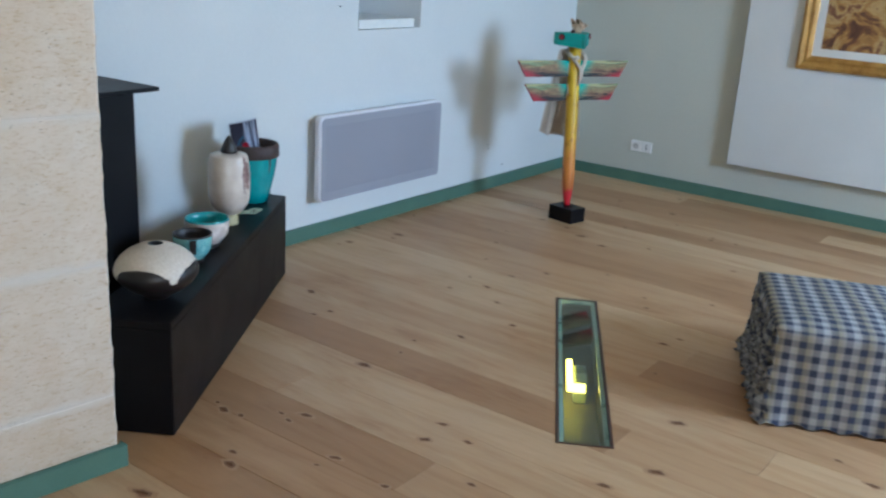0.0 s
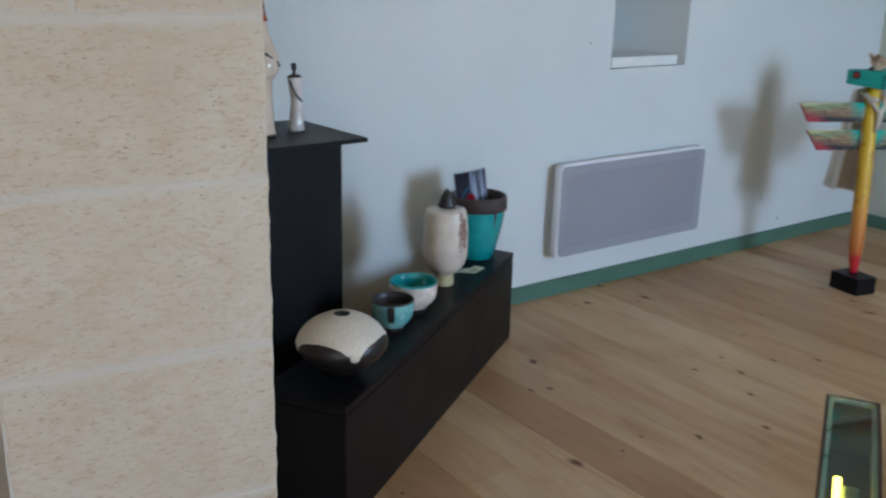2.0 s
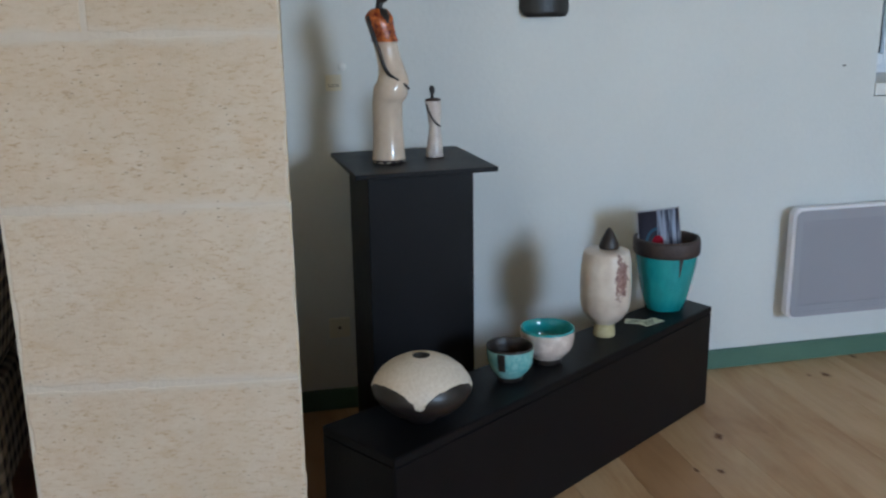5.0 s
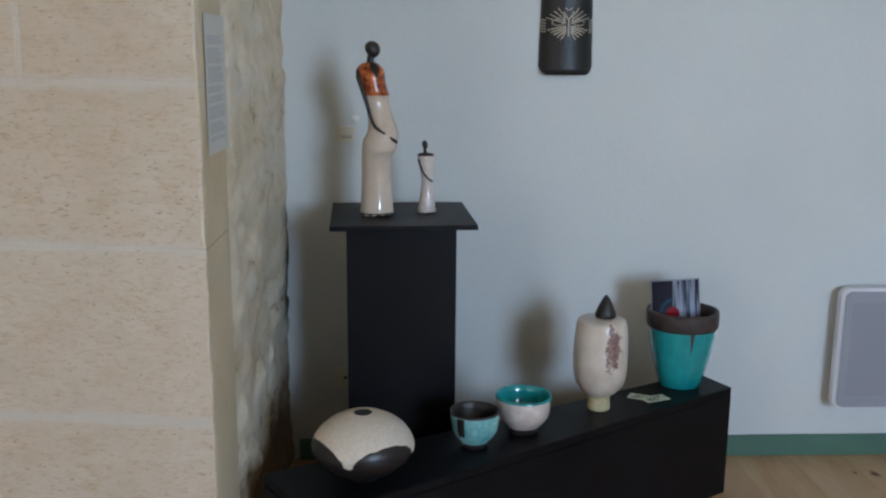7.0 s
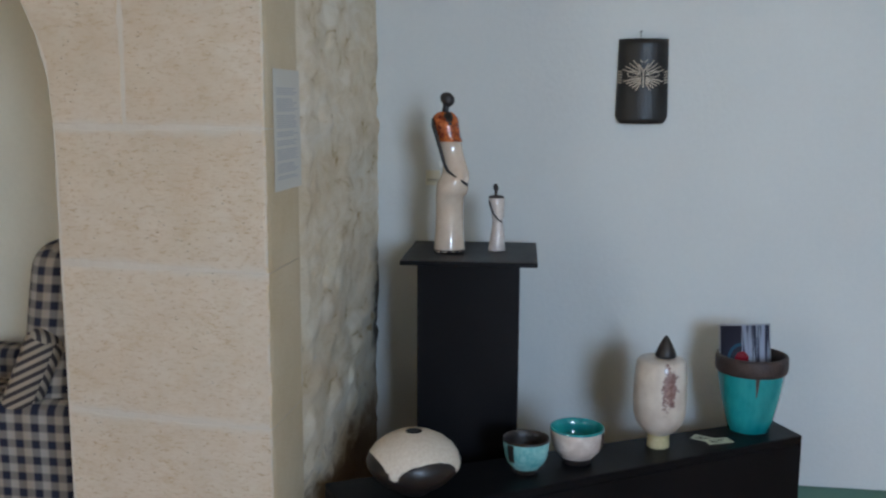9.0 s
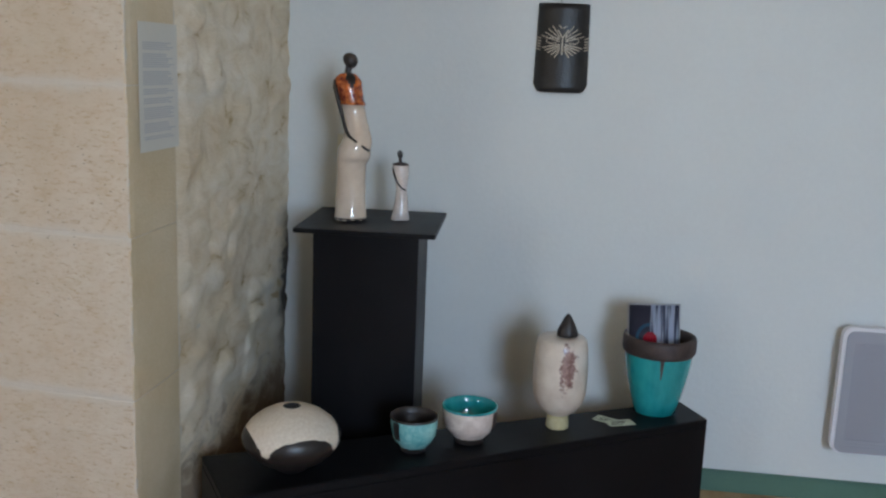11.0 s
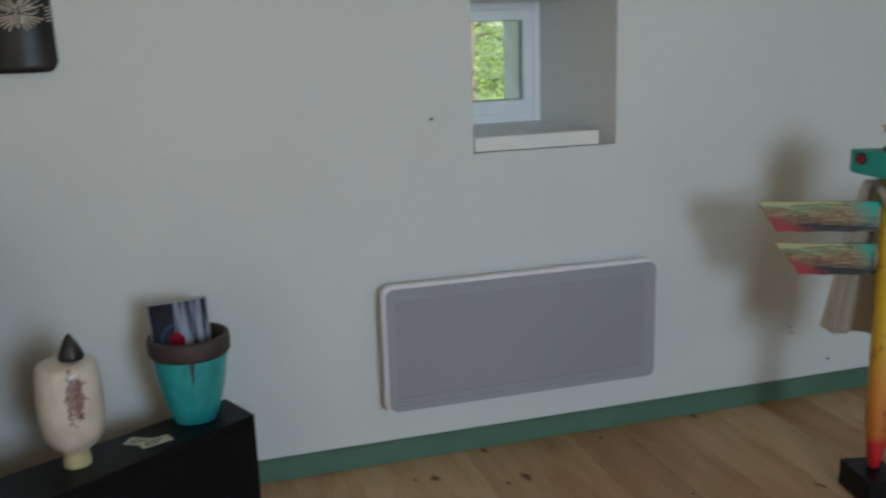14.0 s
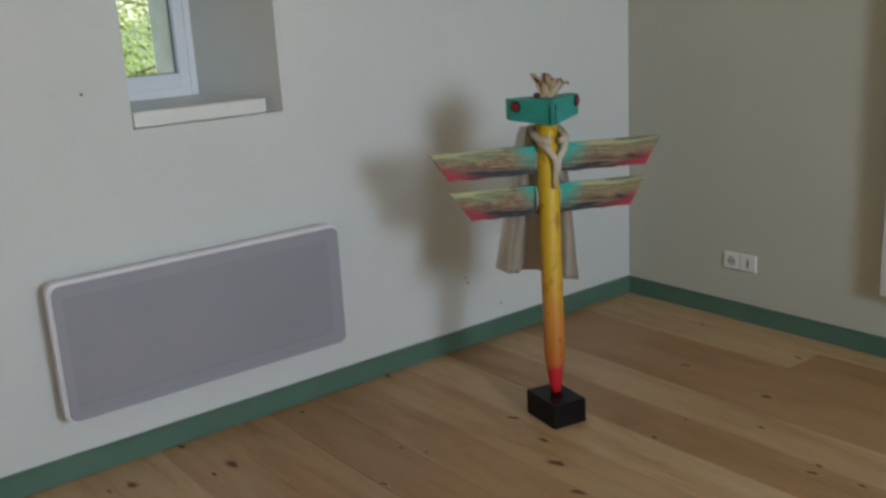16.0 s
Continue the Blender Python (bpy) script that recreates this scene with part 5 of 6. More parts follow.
    part("knob", bm, M_CLAY, head, "small brown knob")
    # linen tunic behind the wings
    bm = bmesh.new()
    nu, nv = 40, 22
    ctr = axis_at(0.75) - n * 0.045
    rows = []
    for j in range(nv + 1):
        v = j / nv
        z = 0.945 - 0.490 * v
        half = 0.07 + 0.072 * v ** 0.7
        row = []
        for i in range(nu + 1):
            u = -1 + 2 * i / nu
            fold = (0.014 * math.sin(u * 7.5 + 0.8) + 0.008 * math.sin(u * 17 + 2 * v)) * (0.25 + v)
            split = 0.040 * math.exp(-(u / 0.16) ** 2) * v
            p = axis_at(0.75 + 0.25 * (z - 0.75)) + d * (u * half - 0.028 * v) - n * (0.052 + split + 0.02 * v - fold - 0.025 * u * u * v)
            row.append(bm.verts.new((p.x, p.y, z + (0.008 * math.sin(u * 5 + 1) - 0.032 * u) * v)))
        rows.append(row)
    for j in range(nv):
        for i in range(nu):
            bm.faces.new((rows[j][i], rows[j][i + 1], rows[j + 1][i + 1], rows[j + 1][i])).smooth = True
    bmesh.ops.solidify(bm, geom=list(bm.faces), thickness=0.002)
    tunic = part("tunic", bm, M_LINEN, t, "beige linen tunic hanging behind the wings")
    # collar round the pole and its twisted knot in front
    bm = bmesh.new()
    c0 = axis_at(0.93)
    pts, rad = [], []
    for i in range(19):
        a = radians(-165 + 330 * i / 18)
        rr = 0.052 + 0.008 * math.cos(a * 2)
        p = c0 - n * (rr * math.cos(a) - 0.004) + d * (rr * math.sin(a)) + Vector((0, 0, 0.018 * math.cos(a) - 0.010))
        pts.append(p)
        rad.append(0.011 + 0.003 * math.sin(i * 2.1))
    tube(bm, pts, rad, 10)
    for side, tail in ((-1, 0.755), (1, 0.785)):
        strand = []
        for z, off, ahead in ((0.930, 0.050, -0.012), (0.908, 0.050, 0.026), (0.875, 0.028, 0.046), (0.848, 0.006, 0.052), (0.815, 0.004, 0.050), (tail, 0.010, 0.047)):
            strand.append(axis_at(z) + d * (side * off + 0.008) + n * ahead)
        tube(bm, strand, [0.009, 0.010, 0.010, 0.011, 0.009, 0.005], 10)
    part("collar_knot", bm, M_LINEN, tunic, "twisted linen collar tied in front")
    for z0, s in ((0.845, -1), (0.72, -1), (0.72, 1)):
        bm = bmesh.new()
        p = axis_at(z0) + d * 0.040 * s - n * 0.004
        tube(bm, [p + Vector((0, 0, 0.045)) - n * 0.012, p + Vector((0, 0, 0.015)) + n * 0.006, p + Vector((0, 0, -0.02)) + n * 0.004, p + Vector((0, 0, -0.045)) - n * 0.012], [0.002, 0.003, 0.003, 0.002], 8)
        part("binding", bm, M_LINEN, t, "linen strip that binds wing to pole")


build_scarecrow()


def build_socket():
    t = thing("wall_socket", pose(-2.587, NY, 0.212), "double white plastic wall socket above the skirting", "socket")
    for i, x in enumerate((-0.0385, 0.0385)):
        bm = bmesh.new()
        quad_box(bm, (x - 0.0375, -0.010, 0.0), (x + 0.0375, 0.0, 0.072), 0.004, 2)
        plate = part("plate", bm, M_SOCKET, t)
        bm = bmesh.new()
        if i == 0:
            bmesh.ops.create_cone(bm, cap_ends=True, segments=28, radius1=0.021, radius2=0.019, depth=0.003)
            bmesh.ops.transform(bm, matrix=Matrix.Translation((x, -0.0112, 0.036)) @ Matrix.Rotation(radians(90), 4, "X"), verts=bm.verts)
            part("socket_face", bm, surface("socket_grey", (0.45, 0.44, 0.42), (0.52, 0.51, 0.49), 9.0, 0.4, 0.0), plate, "recessed round socket face")
            for dx in (-0.0095, 0.0095):
                part("pin_hole", box_bm((x + dx - 0.003, -0.0142, 0.033), (x + dx + 0.003, -0.0128, 0.039)), M_DARK, plate)
        else:
            quad_box(bm, (x - 0.003, -0.0115, 0.018), (x + 0.003, -0.0102, 0.054))
            part("slot", bm, M_DARK, plate)


build_socket()


def build_panel_and_painting():
    px0, px1, pz0, pz1, py = -1.975, 0.35, 0.248, 2.25, 5.652
    t = thing("wall_panel", pose(px0, NY, pz0), "large white display panel standing proud of the wall", "panel")
    part("board", box_bm((0, py - NY, 0), (px1 - px0, py - NY + 0.028, pz1 - pz0), 0.0015), M_PANEL, t)
    for x in (0.15, 1.1, 2.1):
        part("batten", box_bm((x, py - NY + 0.0285, 0.1), (x + 0.04, -0.001, pz1 - pz0 - 0.1)), M_DARKWOOD, t)
    # painting in a moulded gilt frame
    fx0, fx1, fz0, fz1 = -1.648, -0.95, 0.884, 1.76
    f = thing("framed_painting", pose(fx0, py - 0.001, fz0), "ochre abstract painting in a gilt wooden frame", "painting")
    W, H = fx1 - fx0, fz1 - fz0
    prof = [(0.0, 0.0), (0.0, 0.020), (0.008, 0.030), (0.020, 0.034), (0.034, 0.026), (0.044, 0.022), (0.056, 0.024), (0.068, 0.018), (0.080, 0.010), (0.080, 0.0)]
    for side in range(4):
        bm = bmesh.new()
        a, b = [], []
        for s, h in prof:
            pts = [((s, s), (W - s, s)), ((W - s, s), (W - s, H - s)), ((W - s, H - s), (s, H - s)), ((s, H - s), (s, s))][side]
            a.append(bm.verts.new((pts[0][0], -h, pts[0][1])))
            b.append(bm.verts.new((pts[1][0], -h, pts[1][1])))
        n = len(prof)
        for i in range(n):
            bm.faces.new((a[i], b[i], b[(i + 1) % n], a[(i + 1) % n]))
        bm.faces.new(a)
        bm.faces.new(b[::-1])
        bmesh.ops.recalc_face_normals(bm, faces=bm.faces)
        part("frame_rail", bm, M_GILT, f, "moulded gilt rail")
    bm = bmesh.new()
    m = 0.080
    k = 0.124
    for lo, hi in (((m, -0.009, m), (W - m, -0.002, k)), ((m, -0.009, H - k), (W - m, -0.002, H - m)), ((m, -0.009, k), (k, -0.002, H - k)), ((W - k, -0.009, k), (W - m, -0.002, H - k))):
        quad_box(bm, lo, hi)
    part("mount", bm, M_PAPER, f, "white card mount")
    part("canvas", box_bm((k, -0.006, k), (W - k, -0.002, H - k)), M_PAINTING, f, "ochre and brown brushwork")


build_panel_and_painting()


def build_notice():
    t = thing("notice_sheet", pose(-2.190, P_Y1 + 0.003, 1.184), "white printed sheet pinned to the stone pier", "paper")
    bm = bmesh.new()
    grid = []
    for i in range(9):
        col = []
        for j in range(11):
            u, v = i / 8, j / 10
            col.append(bm.verts.new((0.104 - 0.210 * u, 0.002 + 0.0015 * u * u + 0.002 * u * (1 - v), 0.297 * v)))
        grid.append(col)
    for i in range(8):
        for j in range(10):
            bm.faces.new((grid[i][j], grid[i + 1][j], grid[i + 1][j + 1], grid[i][j + 1]))
    bmesh.ops.recalc_face_normals(bm, faces=bm.faces)
    bmesh.ops.solidify(bm, geom=list(bm.faces), thickness=0.0004)
    part("sheet", bm, M_PAPER, t)
    bm = bmesh.new()
    rng = random.Random(3)
    z = 0.252
    while z > 0.03:
        for _ in range(rng.randint(3, 7)):
            e = rng.uniform(0.75, 1.0)
            vs = []
            for k in range(7):
                u = 0.10 + (0.80 * e) * k / 6
                y = 0.0026 + 0.0015 * u * u + 0.002 * u * (1 - z / 0.297)
                vs.append((bm.verts.new((0.104 - 0.21 * u, y, z)), bm.verts.new((0.104 - 0.21 * u, y, z - 0.0026))))
            for a, b in zip(vs, vs[1:]):
                bm.faces.new((a[0], b[0], b[1], a[1]))
            z -= 0.0048
            if z < 0.03:
                break
        z -= 0.007
    part("printed_text", bm, M_INK, t, "grey lines of print")


build_notice()


# ---- glass strip in the floor over a lit pit ----
def build_floor_strip():
    t = thing("floor_light_well", STRIP_M, "narrow glass strip in the floor over a lit pit", "floor window")
    hw, hl = STRIP_W / 2, STRIP_L / 2
    bm = bmesh.new()
    for lo, hi in (((-hw, -hl, -0.22), (-hw + 0.006, hl, -0.03)), ((hw - 0.006, -hl, -0.22), (hw, hl, -0.03)), ((-hw + 0.006, -hl, -0.22), (hw - 0.006, -hl + 0.006, -0.03)), ((-hw + 0.006, hl - 0.006, -0.22), (hw - 0.006, hl, -0.03)), ((-hw, -hl, -0.26), (hw, hl, -0.22))):
        quad_box(bm, lo, hi)
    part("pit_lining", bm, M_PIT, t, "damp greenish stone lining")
    bm = bmesh.new()
    for s in (-1, 1):
        a, b = sorted((s * (hw - 0.001), s * (hw - 0.010)))
        quad_box(bm, (a, -hl + 0.001, -0.028), (b, hl - 0.001, 0.002), 0.0015)
    for s in (-1, 1):
        a, b = sorted((s * (hl - 0.001), s * (hl - 0.008)))
        quad_box(bm, (-hw + 0.010, a, -0.028), (hw - 0.010, b, 0.002))
    part("edge_trim", bm, M_DARKWOOD, t, "dark wooden edge")
    bm = bmesh.new()
    for s in (-1, 1):
        a, b = sorted((s * (hw - 0.011), s * (hw - 0.026)))
        quad_box(bm, (a, -hl + 0.009, -0.026), (b, hl - 0.009, -0.0125))
        a, b = sorted((s * (hl - 0.009), s * (hl - 0.018)))
        quad_box(bm, (-hw + 0.026, a, -0.026), (hw - 0.026, b, -0.0125))
    part("glass_rest", bm, M_EDGE_GLASS, t, "pale green metal ledge")
    g = part("glass", box_bm((-hw + 0.011, -hl + 0.009, -0.012), (hw - 0.011, hl - 0.009, 0.0), 0.0008), M_FLOORGLASS, t, "thick greenish walk-on glass")
    g.visible_shadow = False
    bm = bmesh.new()
    quad_box(bm, (-0.036, 0.045, -0.145), (-0.012, 0.27, -0.125), 0.004, 2)
    quad_box(bm, (-0.036, 0.0, -0.145), (0.034, 0.045, -0.125), 0.004, 2)
    part("lamp", bm, M_GLOW, t, "glowing yellow lamp")
    bm = bmesh.new()
    quad_box(bm, (-0.006, 0.060, -0.22), (0.044, 0.24, -0.135), 0.008, 2)
    part("lamp_holder", bm, M_EDGE_GLASS, t, "pale grey-green lamp box")


build_floor_strip()


# ---- cloth covered pouffe ----
def cloth_box(w, d, h, flare, fold, seed, gather=False):
    """Draped cloth over a box: rounded edges, folds that grow to the hem, UV in metres."""
    bm = bmesh.new()
    uv = bm.loops.layers.uv.new("UVMap")
    bmesh.ops.create_grid(bm, x_segments=2, y_segments=2, size=1.0)
    bmesh.ops.delete(bm, geom=list(bm.verts), context="VERTS")
    n_side, n_h = 64, 16
    hw, hd, r = w / 2, d / 2, 0.035

    def outline(k):
        """Point and outward direction round the rectangle at fraction k."""
        per = 2 * (w + d)
        s = (k % 1.0) * per
        for length, p0, dr, nn in ((w, (-hw, -hd), (1, 0), (0, -1)), (d, (hw, -hd), (0, 1), (1, 0)), (w, (hw, hd), (-1, 0), (0, 1)), (d, (-hw, hd), (0, -1), (-1, 0))):
            if s <= length:
                return Vector((p0[0] + dr[0] * s, p0[1] + dr[1] * s)), Vector(nn)
            s -= length
        return Vector((-hw, -hd)), Vector((0, -1))
    per = 2 * (w + d)
    total = n_side * 4
    rings, info = [], []
    levels = [(-r * 1.6, h), (-r * 0.6, h - 0.004), (-r * 0.15, h - 0.014), (0.0, h - r)] + [(0.0, (h - r) * (1 - i / n_h)) for i in range(1, n_h + 1)]
    for li, (inset, z) in enumerate(levels):
        ring = []
        for k in range(total):
            p, nn = outline(k / total)
            c = Vector((p.x / hw, p.y / hd))
            corner = max(0, abs(c.x) + abs(c.y) - 1.75) / 0.25
            down = 1 - z / h
            f = fold * down * (math.sin(k / total * per * 48 + 3 * noise.noise((k * 0.05, seed, 0))) * 0.6 + 1.4 * noise.noise((k * 0.09, z * 5, seed)))
            g = 0.0
            if gather and p.x < -hw + 0.02:
                g = 0.014 * math.sin((p.y + z * 0.6) * 120) * min(1, down * 3) + 0.02 * noise.noise((p.y * 12, z * 9, seed))
            off = inset + flare * down ** 2 * (1 + corner) + f + g - 0.02 * corner * (1 - down)
            q = p + nn * off
            if inset < 0:
                q = Vector((p.x * (1 + inset / hw), p.y * (1 + inset / hd)))
            ring.append(bm.verts.new((q.x, q.y, max(0.003 + 0.006 * (1 + math.sin(k * 0.7)), z) if li == len(levels) - 1 else z)))
        rings.append(ring)

    def set_uv(f):
        nrm = f.normal
        f.normal_update()
        nrm = f.normal
        for l in f.loops:
            c = l.vert.co
            if abs(nrm.z) > 0.6:
                l[uv].uv = (c.x, c.y)
            elif abs(nrm.x) > abs(nrm.y):
                l[uv].uv = (c.y + 0.011, c.z)
            else:
                l[uv].uv = (c.x, c.z)
    for a, b in zip(rings, rings[1:]):
        for k in range(total):
            f = bm.faces.new((a[k], b[k], b[(k + 1) % total], a[(k + 1) % total]))
            f.smooth = True
            set_uv(f)
    # top sheet
    inner = rings[0]
    prev = inner
    for s in (0.86, 0.6, 0.3):
        cur = []
        for k in range(total):
            co = inner[k].co
            x, y = co.x * s, co.y * s
            cur.append(bm.verts.new((x, y, h + 0.012 * (1 - s) + 0.010 * noise.noise((x * 7, y * 7, seed)))))
        for k in range(total):
            f = bm.faces.new((prev[k], cur[k], cur[(k + 1) % total], prev[(k + 1) % total]))
            f.smooth = True
            set_uv(f)
        prev = cur
    f = bm.faces.new(prev[::-1])
    set_uv(f)
    bmesh.ops.recalc_face_normals(bm, faces=bm.faces)
    return bm


def build_pouffe():
    ang = 24.0
    u, v = Vector((math.cos(radians(ang)), math.sin(radians(ang)))), Vector((-math.sin(radians(ang)), math.cos(radians(ang))))
    c = Vector((-0.752, 2.812)) + u * 0.36 + v * 0.30
    t = thing("covered_pouffe", pose(c.x, c.y, 0, 0, 0, ang), "low pouffe under a blue and white check cloth", "pouffe")
    part("cloth_cover", cloth_box(0.72, 0.60, 0.345, 0.018, 0.006, 2.0, True), M_CHECK, t)
    part("cushion_base", box_bm((-0.33, -0.27, 0.012), (0.33, 0.27, 0.325), 0.02, 2), M_DARKWOOD, t)


build_pouffe()


# ---- armchair in the arch ----
def soft_box(lo, hi, r, seed, uvrot=0.0, seg=6):
    """Upholstered block: rounded, slightly uneven, UV in metres."""
    bm = bmesh.new()
    quad_box(bm, lo, hi, r, seg)
    bmesh.ops.triangulate(bm, faces=[f for f in bm.faces if len(f.verts) > 4])
    bmesh.ops.subdivide_edges(bm, edges=[e for e in bm.edges if e.calc_length() > 0.12], cuts=3, use_grid_fill=True)
    uv = bm.loops.layers.uv.new("UVMap")
    for v in bm.verts:
        v.co += Vector((noise.noise((v.co.x * 6, v.co.y * 6, v.co.z * 6 + seed)), noise.noise((v.co.y * 6, v.co.z * 6, seed)), noise.noise((v.co.z * 6, v.co.x * 6, seed + 4)))) * 0.006
    bm.normal_update()
    ca, sa = math.cos(uvrot), math.sin(uvrot)
    for f in bm.faces:
        f.smooth = True
        n = f.normal
        for l in f.loops:
            c = l.vert.co
            a, b = (c.x, c.y) if abs(n.z) > 0.6 else ((c.y, c.z) if abs(n.x) > abs(n.y) else (c.x, c.z))
            l[uv].uv = (a * ca - b * sa, a * sa + b * ca)
    return bm


def build_armchair():
    t = thing("armchair", pose(-2.72, 0.235, 0.0045), "old armchair in navy and beige check with a cushion", "armchair")
    part("seat_base", soft_box((-0.24, -0.46, 0.10), (0.20, 0.26, 0.40), 0.03, 1.0), M_CHECK2, t)
    for x0, x1 in ((0.20, 0.33), (-0.37, -0.24)):
        part("arm", soft_box((x0, -0.47, 0.10), (x1, 0.30, 0.505), 0.04, 3.0), M_CHECK2, t)
    bm = soft_box((-0.30, 0.045, 0.40), (0.28, 0.27, 0.985), 0.095, 5.0)
    for v in bm.verts:
        v.co.y += 0.14 * (v.co.z - 0.4)
    part("backrest", bm, M_CHECK2, t)
    for x in (-0.31, 0.27):
        for y in (-0.42, 0.24):
            lathe_part("leg", [(0.0, 0.0), (0.016, 0.0), (0.020, 0.04), (0.024, 0.105), (0.0, 0.106)], M_DARKWOOD, t, "dark turned wooden leg", 14, (x, y))
    c = thing("cushion", pose(-2.47, 0.280, 0.46, -24, 0, 0), "striped square cushion leaning on the armchair back", "cushion")
    bm = soft_box((-0.09, -0.02, 0.0), (0.08, 0.10, 0.30), 0.045, 8.0, 0.7)
    part("cover", bm, M_STRIPE, c)


build_armchair()


# ---- small marks on the wall ----
def build_nail(y, z, r):
    t = thing("wall_screw", pose(WX, y, z), "small dark steel screw in the white plaster", "screw", "screws in the wall")
    bm = bmesh.new()
    tube(bm, [(-0.004, 0, 0), (0.008, 0, 0.001), (0.010, 0, 0.001)], [r * 0.6, r * 0.6, r], 10)
    part("shank", bm, M_STEEL, t)


for y, z, r in ((3.359, 1.140, 0.0045), (4.915, 0.136, 0.004), (4.735, 0.285, 0.004), (4.745, 0.262, 0.004)):
    build_nail(y, z, r)


# ---- outside the little window ----
structure("ground", box_bm((-400, -400, -0.6), (400, 400, -0.35)), M_GRASS, "rough green meadow outside", "ground")


def build_tree(x, y, h, spread, leaves, seed):
    rng = random.Random(seed)
    t = thing("tree", pose(x, y, -0.35), "leafy sunlit tree outside the window", "tree", "trees outside")
    bm = bmesh.new()
    tube(bm, [(0, 0, 0), (0.05, 0.03, h * 0.3), (-0.04, 0.06, h * 0.65), (0.03, 0.0, h)], [0.14, 0.11, 0.07, 0.02], 10)
    tips = []
    for i in range(26):
        z0 = h * rng.uniform(0.10, 0.95)
        a = rng.uniform(0, 2 * math.pi)
        ln = spread * rng.uniform(0.5, 1.0)
        e = Vector((math.cos(a) * ln, math.sin(a) * ln, z0 + rng.uniform(-0.1, 0.6)))
        mid = Vector((e.x * 0.5, e.y * 0.5, z0 + 0.2))
        tube(bm, [(0, 0, z0), mid, e], [0.035, 0.02, 0.006], 6)
        tips += [mid, e, (mid + e) / 2]
    part("trunk", bm, M_BARK, t, smooth=True)
    vs, fs = [], []
    for i in range(leaves):
        c = rng.choice(tips) + Vector((rng.gauss(0, 0.17), rng.gauss(0, 0.17), rng.gauss(0, 0.17)))
        ax = Vector((rng.gauss(0, 1), rng.gauss(0, 1), rng.gauss(0, 0.6))).normalized()
        sd = ax.cross(Vector((rng.gauss(0, 1), rng.gauss(0, 1), rng.gauss(0, 1)))).normalized()
        s = rng.uniform(0.016, 0.036)
        k = len(vs)
        up = ax.cross(sd) * s * 0.12
        vs += [c - ax * s, c + sd * s * 0.42 + up, c + ax * s, c - sd * s * 0.42 + up]
        fs += [(k, k + 1, k + 2), (k, k + 2, k + 3)]
    me = bpy.data.meshes.new("crown")
    me.from_pydata([tuple(v) for v in vs], [], fs)
    me.materials.append(M_LEAF)
    ob = new("crown", me)
    ob.parent = t


build_tree(-8.6, 5.2, 4.2, 1.5, 13000, 1)
build_tree(-10.5, 6.9, 5.0, 1.7, 13000, 2)
build_tree(-10.0, 4.0, 4.6, 1.6, 12000, 3)
build_tree(-13.0, 6.2, 6.0, 2.2, 13000, 4)


# ---- floorboards and their knots, last ----
def build_boards():
    rng = random.Random(21)
    wid = 0.195
    y = 3.630 - wid * 34
    while y < NY:
        x = WX - rng.uniform(0.0, 1.6)
        while x < EX:
            ln = rng.uniform(2.6, 4.4)
            x0, x1 = max(x, WX + 0.001), min(x + ln, EX)
            y0, y1 = max(y, SY), min(y + wid, NY - 0.001)
            x += ln
            if x1 - x0 < 0.02 or y1 - y0 < 0.01:
                continue
            g = 0.0005
            poly = [(x0 + g, y0 + g), (x1 - g, y0 + g), (x1 - g, y1 - g), (x0 + g, y1 - g)]
            bm = bmesh.new()
            pieces = without_strip(poly)
            for p in pieces:
                prism(bm, p, -0.028, rng.uniform(-0.0006, 0.0))
            if len(pieces) == 1:
                top = [e for e in bm.edges if all(v.co.z > -0.01 for v in e.verts)]
                bmesh.ops.bevel(bm, geom=top, offset=0.0008, segments=1, affect="EDGES")
            part("board", bm, M_PLANK, FLOOR)
        y += wid


build_boards()

# knots in the boards: place and size
KNOTS_NEAR = [(-1.875, 1.218, 1.5), (-1.817, 1.47, 1.5), (-1.861, 1.523, 1.0), (-1.632, 1.634, 0.7), (-2.082, 1.677, 1.5), (-1.414, 1.678, 1.0), (-2.015, 1.688, 1.0),
              (-2.134, 1.698, 0.7), (-1.62, 1.699, 1.0), (-1.882, 1.766, 0.7), (-1.934, 1.784, 0.7), (-1.867, 1.826, 1.0), (-1.237, 1.849, 1.0), (-1.492, 1.962, 1.5),
              (-1.384, 2.037, 0.7), (-1.511, 2.076, 1.0), (-0.953, 2.098, 1.0), (-1.981, 2.238, 1.5), (-0.869, 2.272, 1.5), (-1.957, 2.412, 0.7), (-2.451, 2.459, 0.7),
              (-2.425, 2.527, 1.0), (-1.989, 2.534, 0.7), (-0.947, 2.609, 1.5)]
KNOTS_MIDDLE = [(-2.639, 2.637, 1.5), (-0.351, 2.641, 1.0), (-1.884, 2.691, 1.0), (-0.469, 2.724, 1.0), (-1.169, 2.917, 0.7), (-1.8, 2.934, 1.0), (-1.993, 3.107, 0.7),
                (-2.247, 3.108, 0.7), (-1.262, 3.198, 1.0), (-3.018, 3.221, 0.7), (-2.131, 3.237, 1.0), (-3.008, 3.284, 1.5), (-1.234, 3.288, 0.7), (-2.265, 3.293, 0.7),
                (-2.134, 3.444, 1.0), (-2.894, 3.496, 0.7), (-3.146, 3.5, 1.0), (-1.49, 3.519, 1.0), (-2.914, 3.567, 1.5), (-2.365, 3.57, 0.7), (-2.038, 3.598, 1.0),
                (-1.551, 3.632, 0.7), (-1.289, 3.768, 0.7), (-1.819, 3.802, 0.7)]
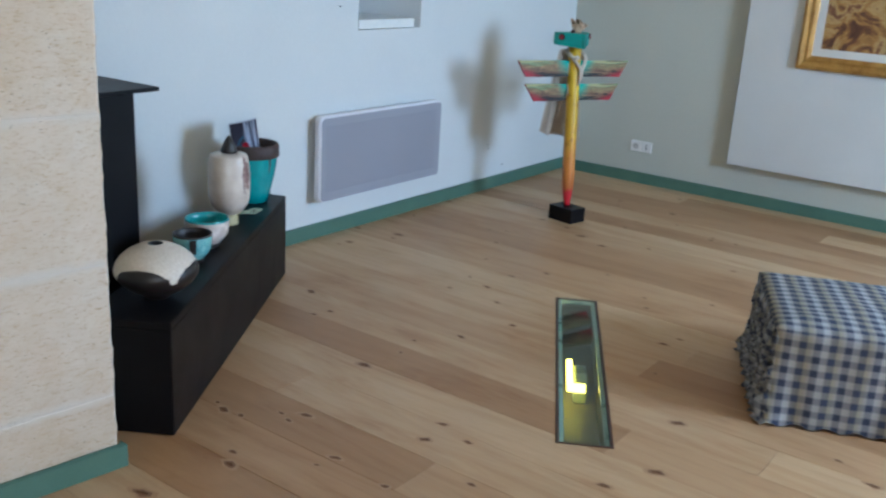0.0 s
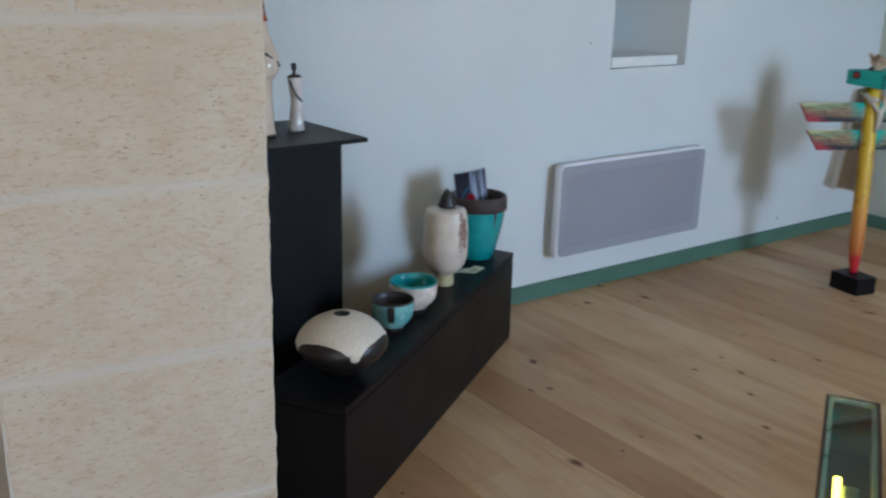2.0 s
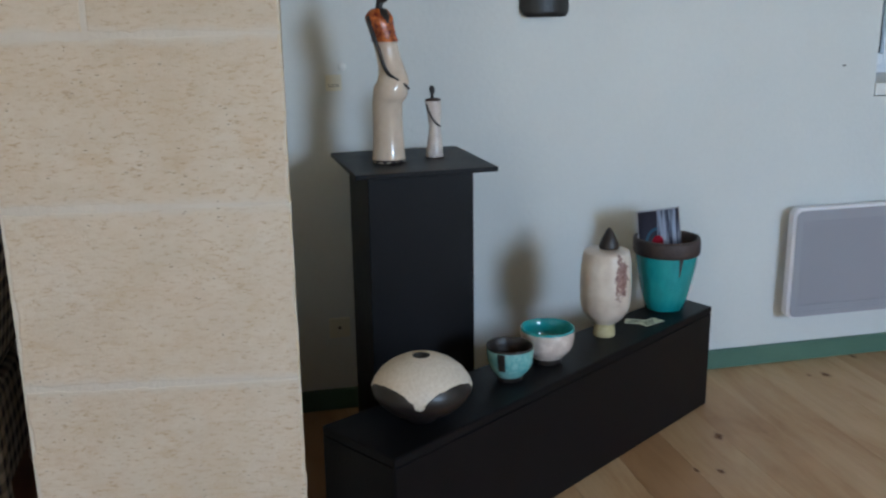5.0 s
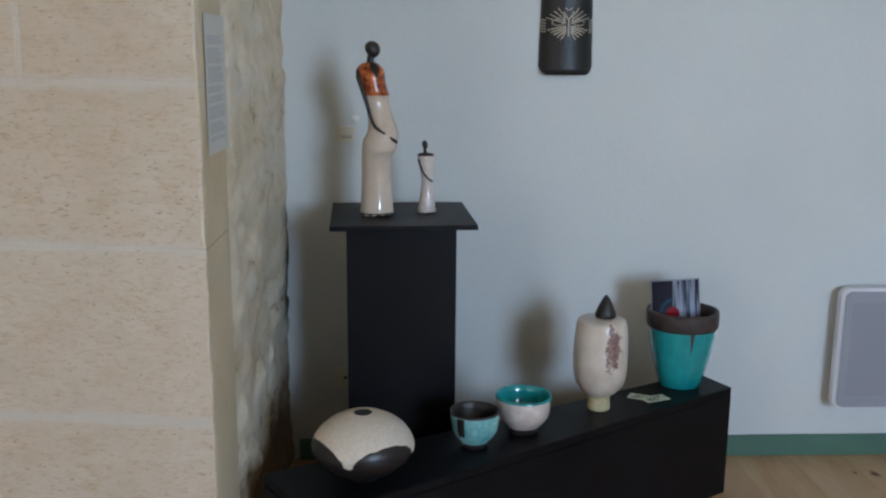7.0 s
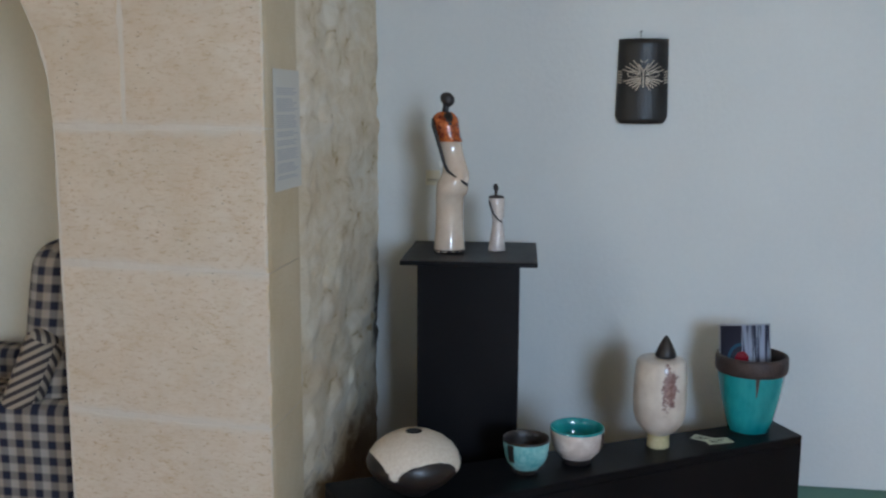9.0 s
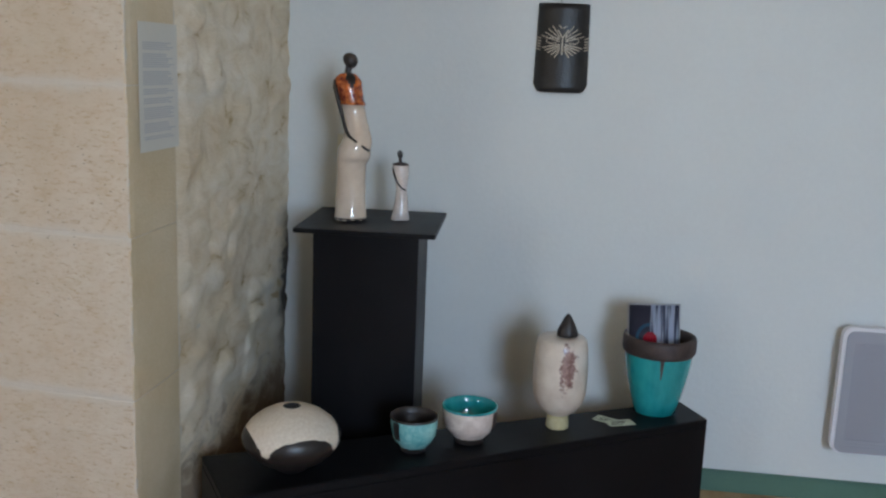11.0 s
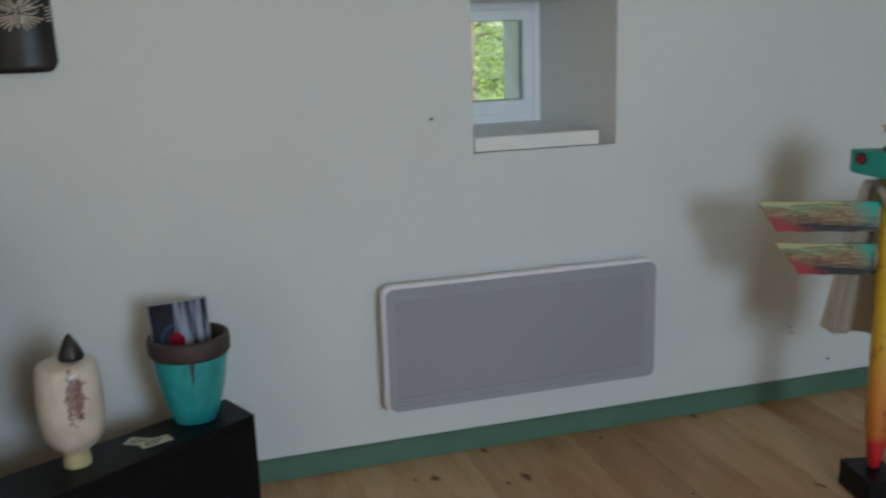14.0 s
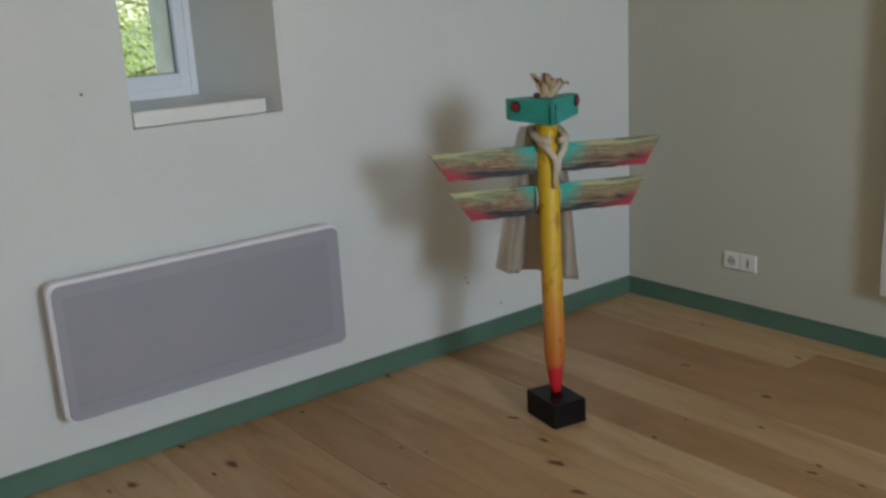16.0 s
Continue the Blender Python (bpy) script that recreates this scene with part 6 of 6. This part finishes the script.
KNOTS_FAR = [(-2.484, 3.835, 1.0), (-3.096, 3.919, 1.0), (-2.637, 4.005, 0.7), (-2.554, 4.043, 0.7), (-2.062, 4.203, 1.5), (-2.226, 4.281, 1.5), (-1.394, 4.314, 1.0),
             (-3.154, 4.319, 1.0), (-1.862, 4.344, 1.0), (-2.358, 4.359, 1.0), (-2.548, 4.402, 1.0), (-2.133, 4.614, 1.0), (-1.684, 4.75, 1.0), (-2.413, 4.759, 0.7),
             (-1.552, 4.78, 1.0), (-2.146, 4.785, 0.7), (-1.691, 4.8, 0.7), (-1.947, 4.902, 0.7), (-2.391, 5.038, 0.7), (-2.066, 5.114, 1.5), (-2.432, 5.155, 1.0),
             (-2.183, 5.494, 0.7), (-2.653, 5.56, 0.7)]


def build_knots():
    rng = random.Random(8)
    shapes = []
    for i in range(5):
        me = bpy.data.meshes.new("knot")
        bm = bmesh.new()
        n = 14
        ring = [bm.verts.new(((0.0165 + 0.011 * noise.noise((math.cos(a), math.sin(a), i * 3.0))) * math.cos(a), (0.0105 + 0.010 * noise.noise((math.cos(a) + 5, math.sin(a), i * 3.0))) * math.sin(a), 0.0)) for a in (2 * math.pi * k / n for k in range(n))]
        top = [bm.verts.new((v.co.x * 0.62, v.co.y * 0.55, 0.0004)) for v in ring]
        for k in range(n):
            bm.faces.new((ring[k], ring[(k + 1) % n], top[(k + 1) % n], top[k])).material_index = 2
        bm.faces.new(top)
        rim = [bm.verts.new((v.co.x * 1.55, v.co.y * 1.45, 0.0)) for v in ring]
        for k in range(n):
            bm.faces.new((rim[k], rim[(k + 1) % n], ring[(k + 1) % n], ring[k])).material_index = 1
        bm.to_mesh(me)
        bm.free()
        me.materials.append(M_KNOT)
        me.materials.append(M_KNOT_HALO)
        me.materials.append(M_KNOT_MID)
        shapes.append(me)
    far = [(rng.uniform(-2.0, EX), rng.uniform(SY, 1.2), rng.uniform(0.5, 1.3)) for _ in range(50)] + [(rng.uniform(0.2, EX), rng.uniform(1.3, NY), rng.uniform(0.5, 1.3)) for _ in range(30)]
    for i, (x, y, size) in enumerate(KNOTS_NEAR + KNOTS_MIDDLE + KNOTS_FAR + far):
        ob = new("knot", shapes[i % 5])
        ob.parent = FLOOR
        s = size * rng.uniform(0.75, 1.05)
        ob.matrix_local = Matrix.LocRotScale((x, y, 0.0002), Euler((0, 0, rng.uniform(-0.3, 0.3))), (s * rng.uniform(0.9, 1.5), s, 1))


build_knots()
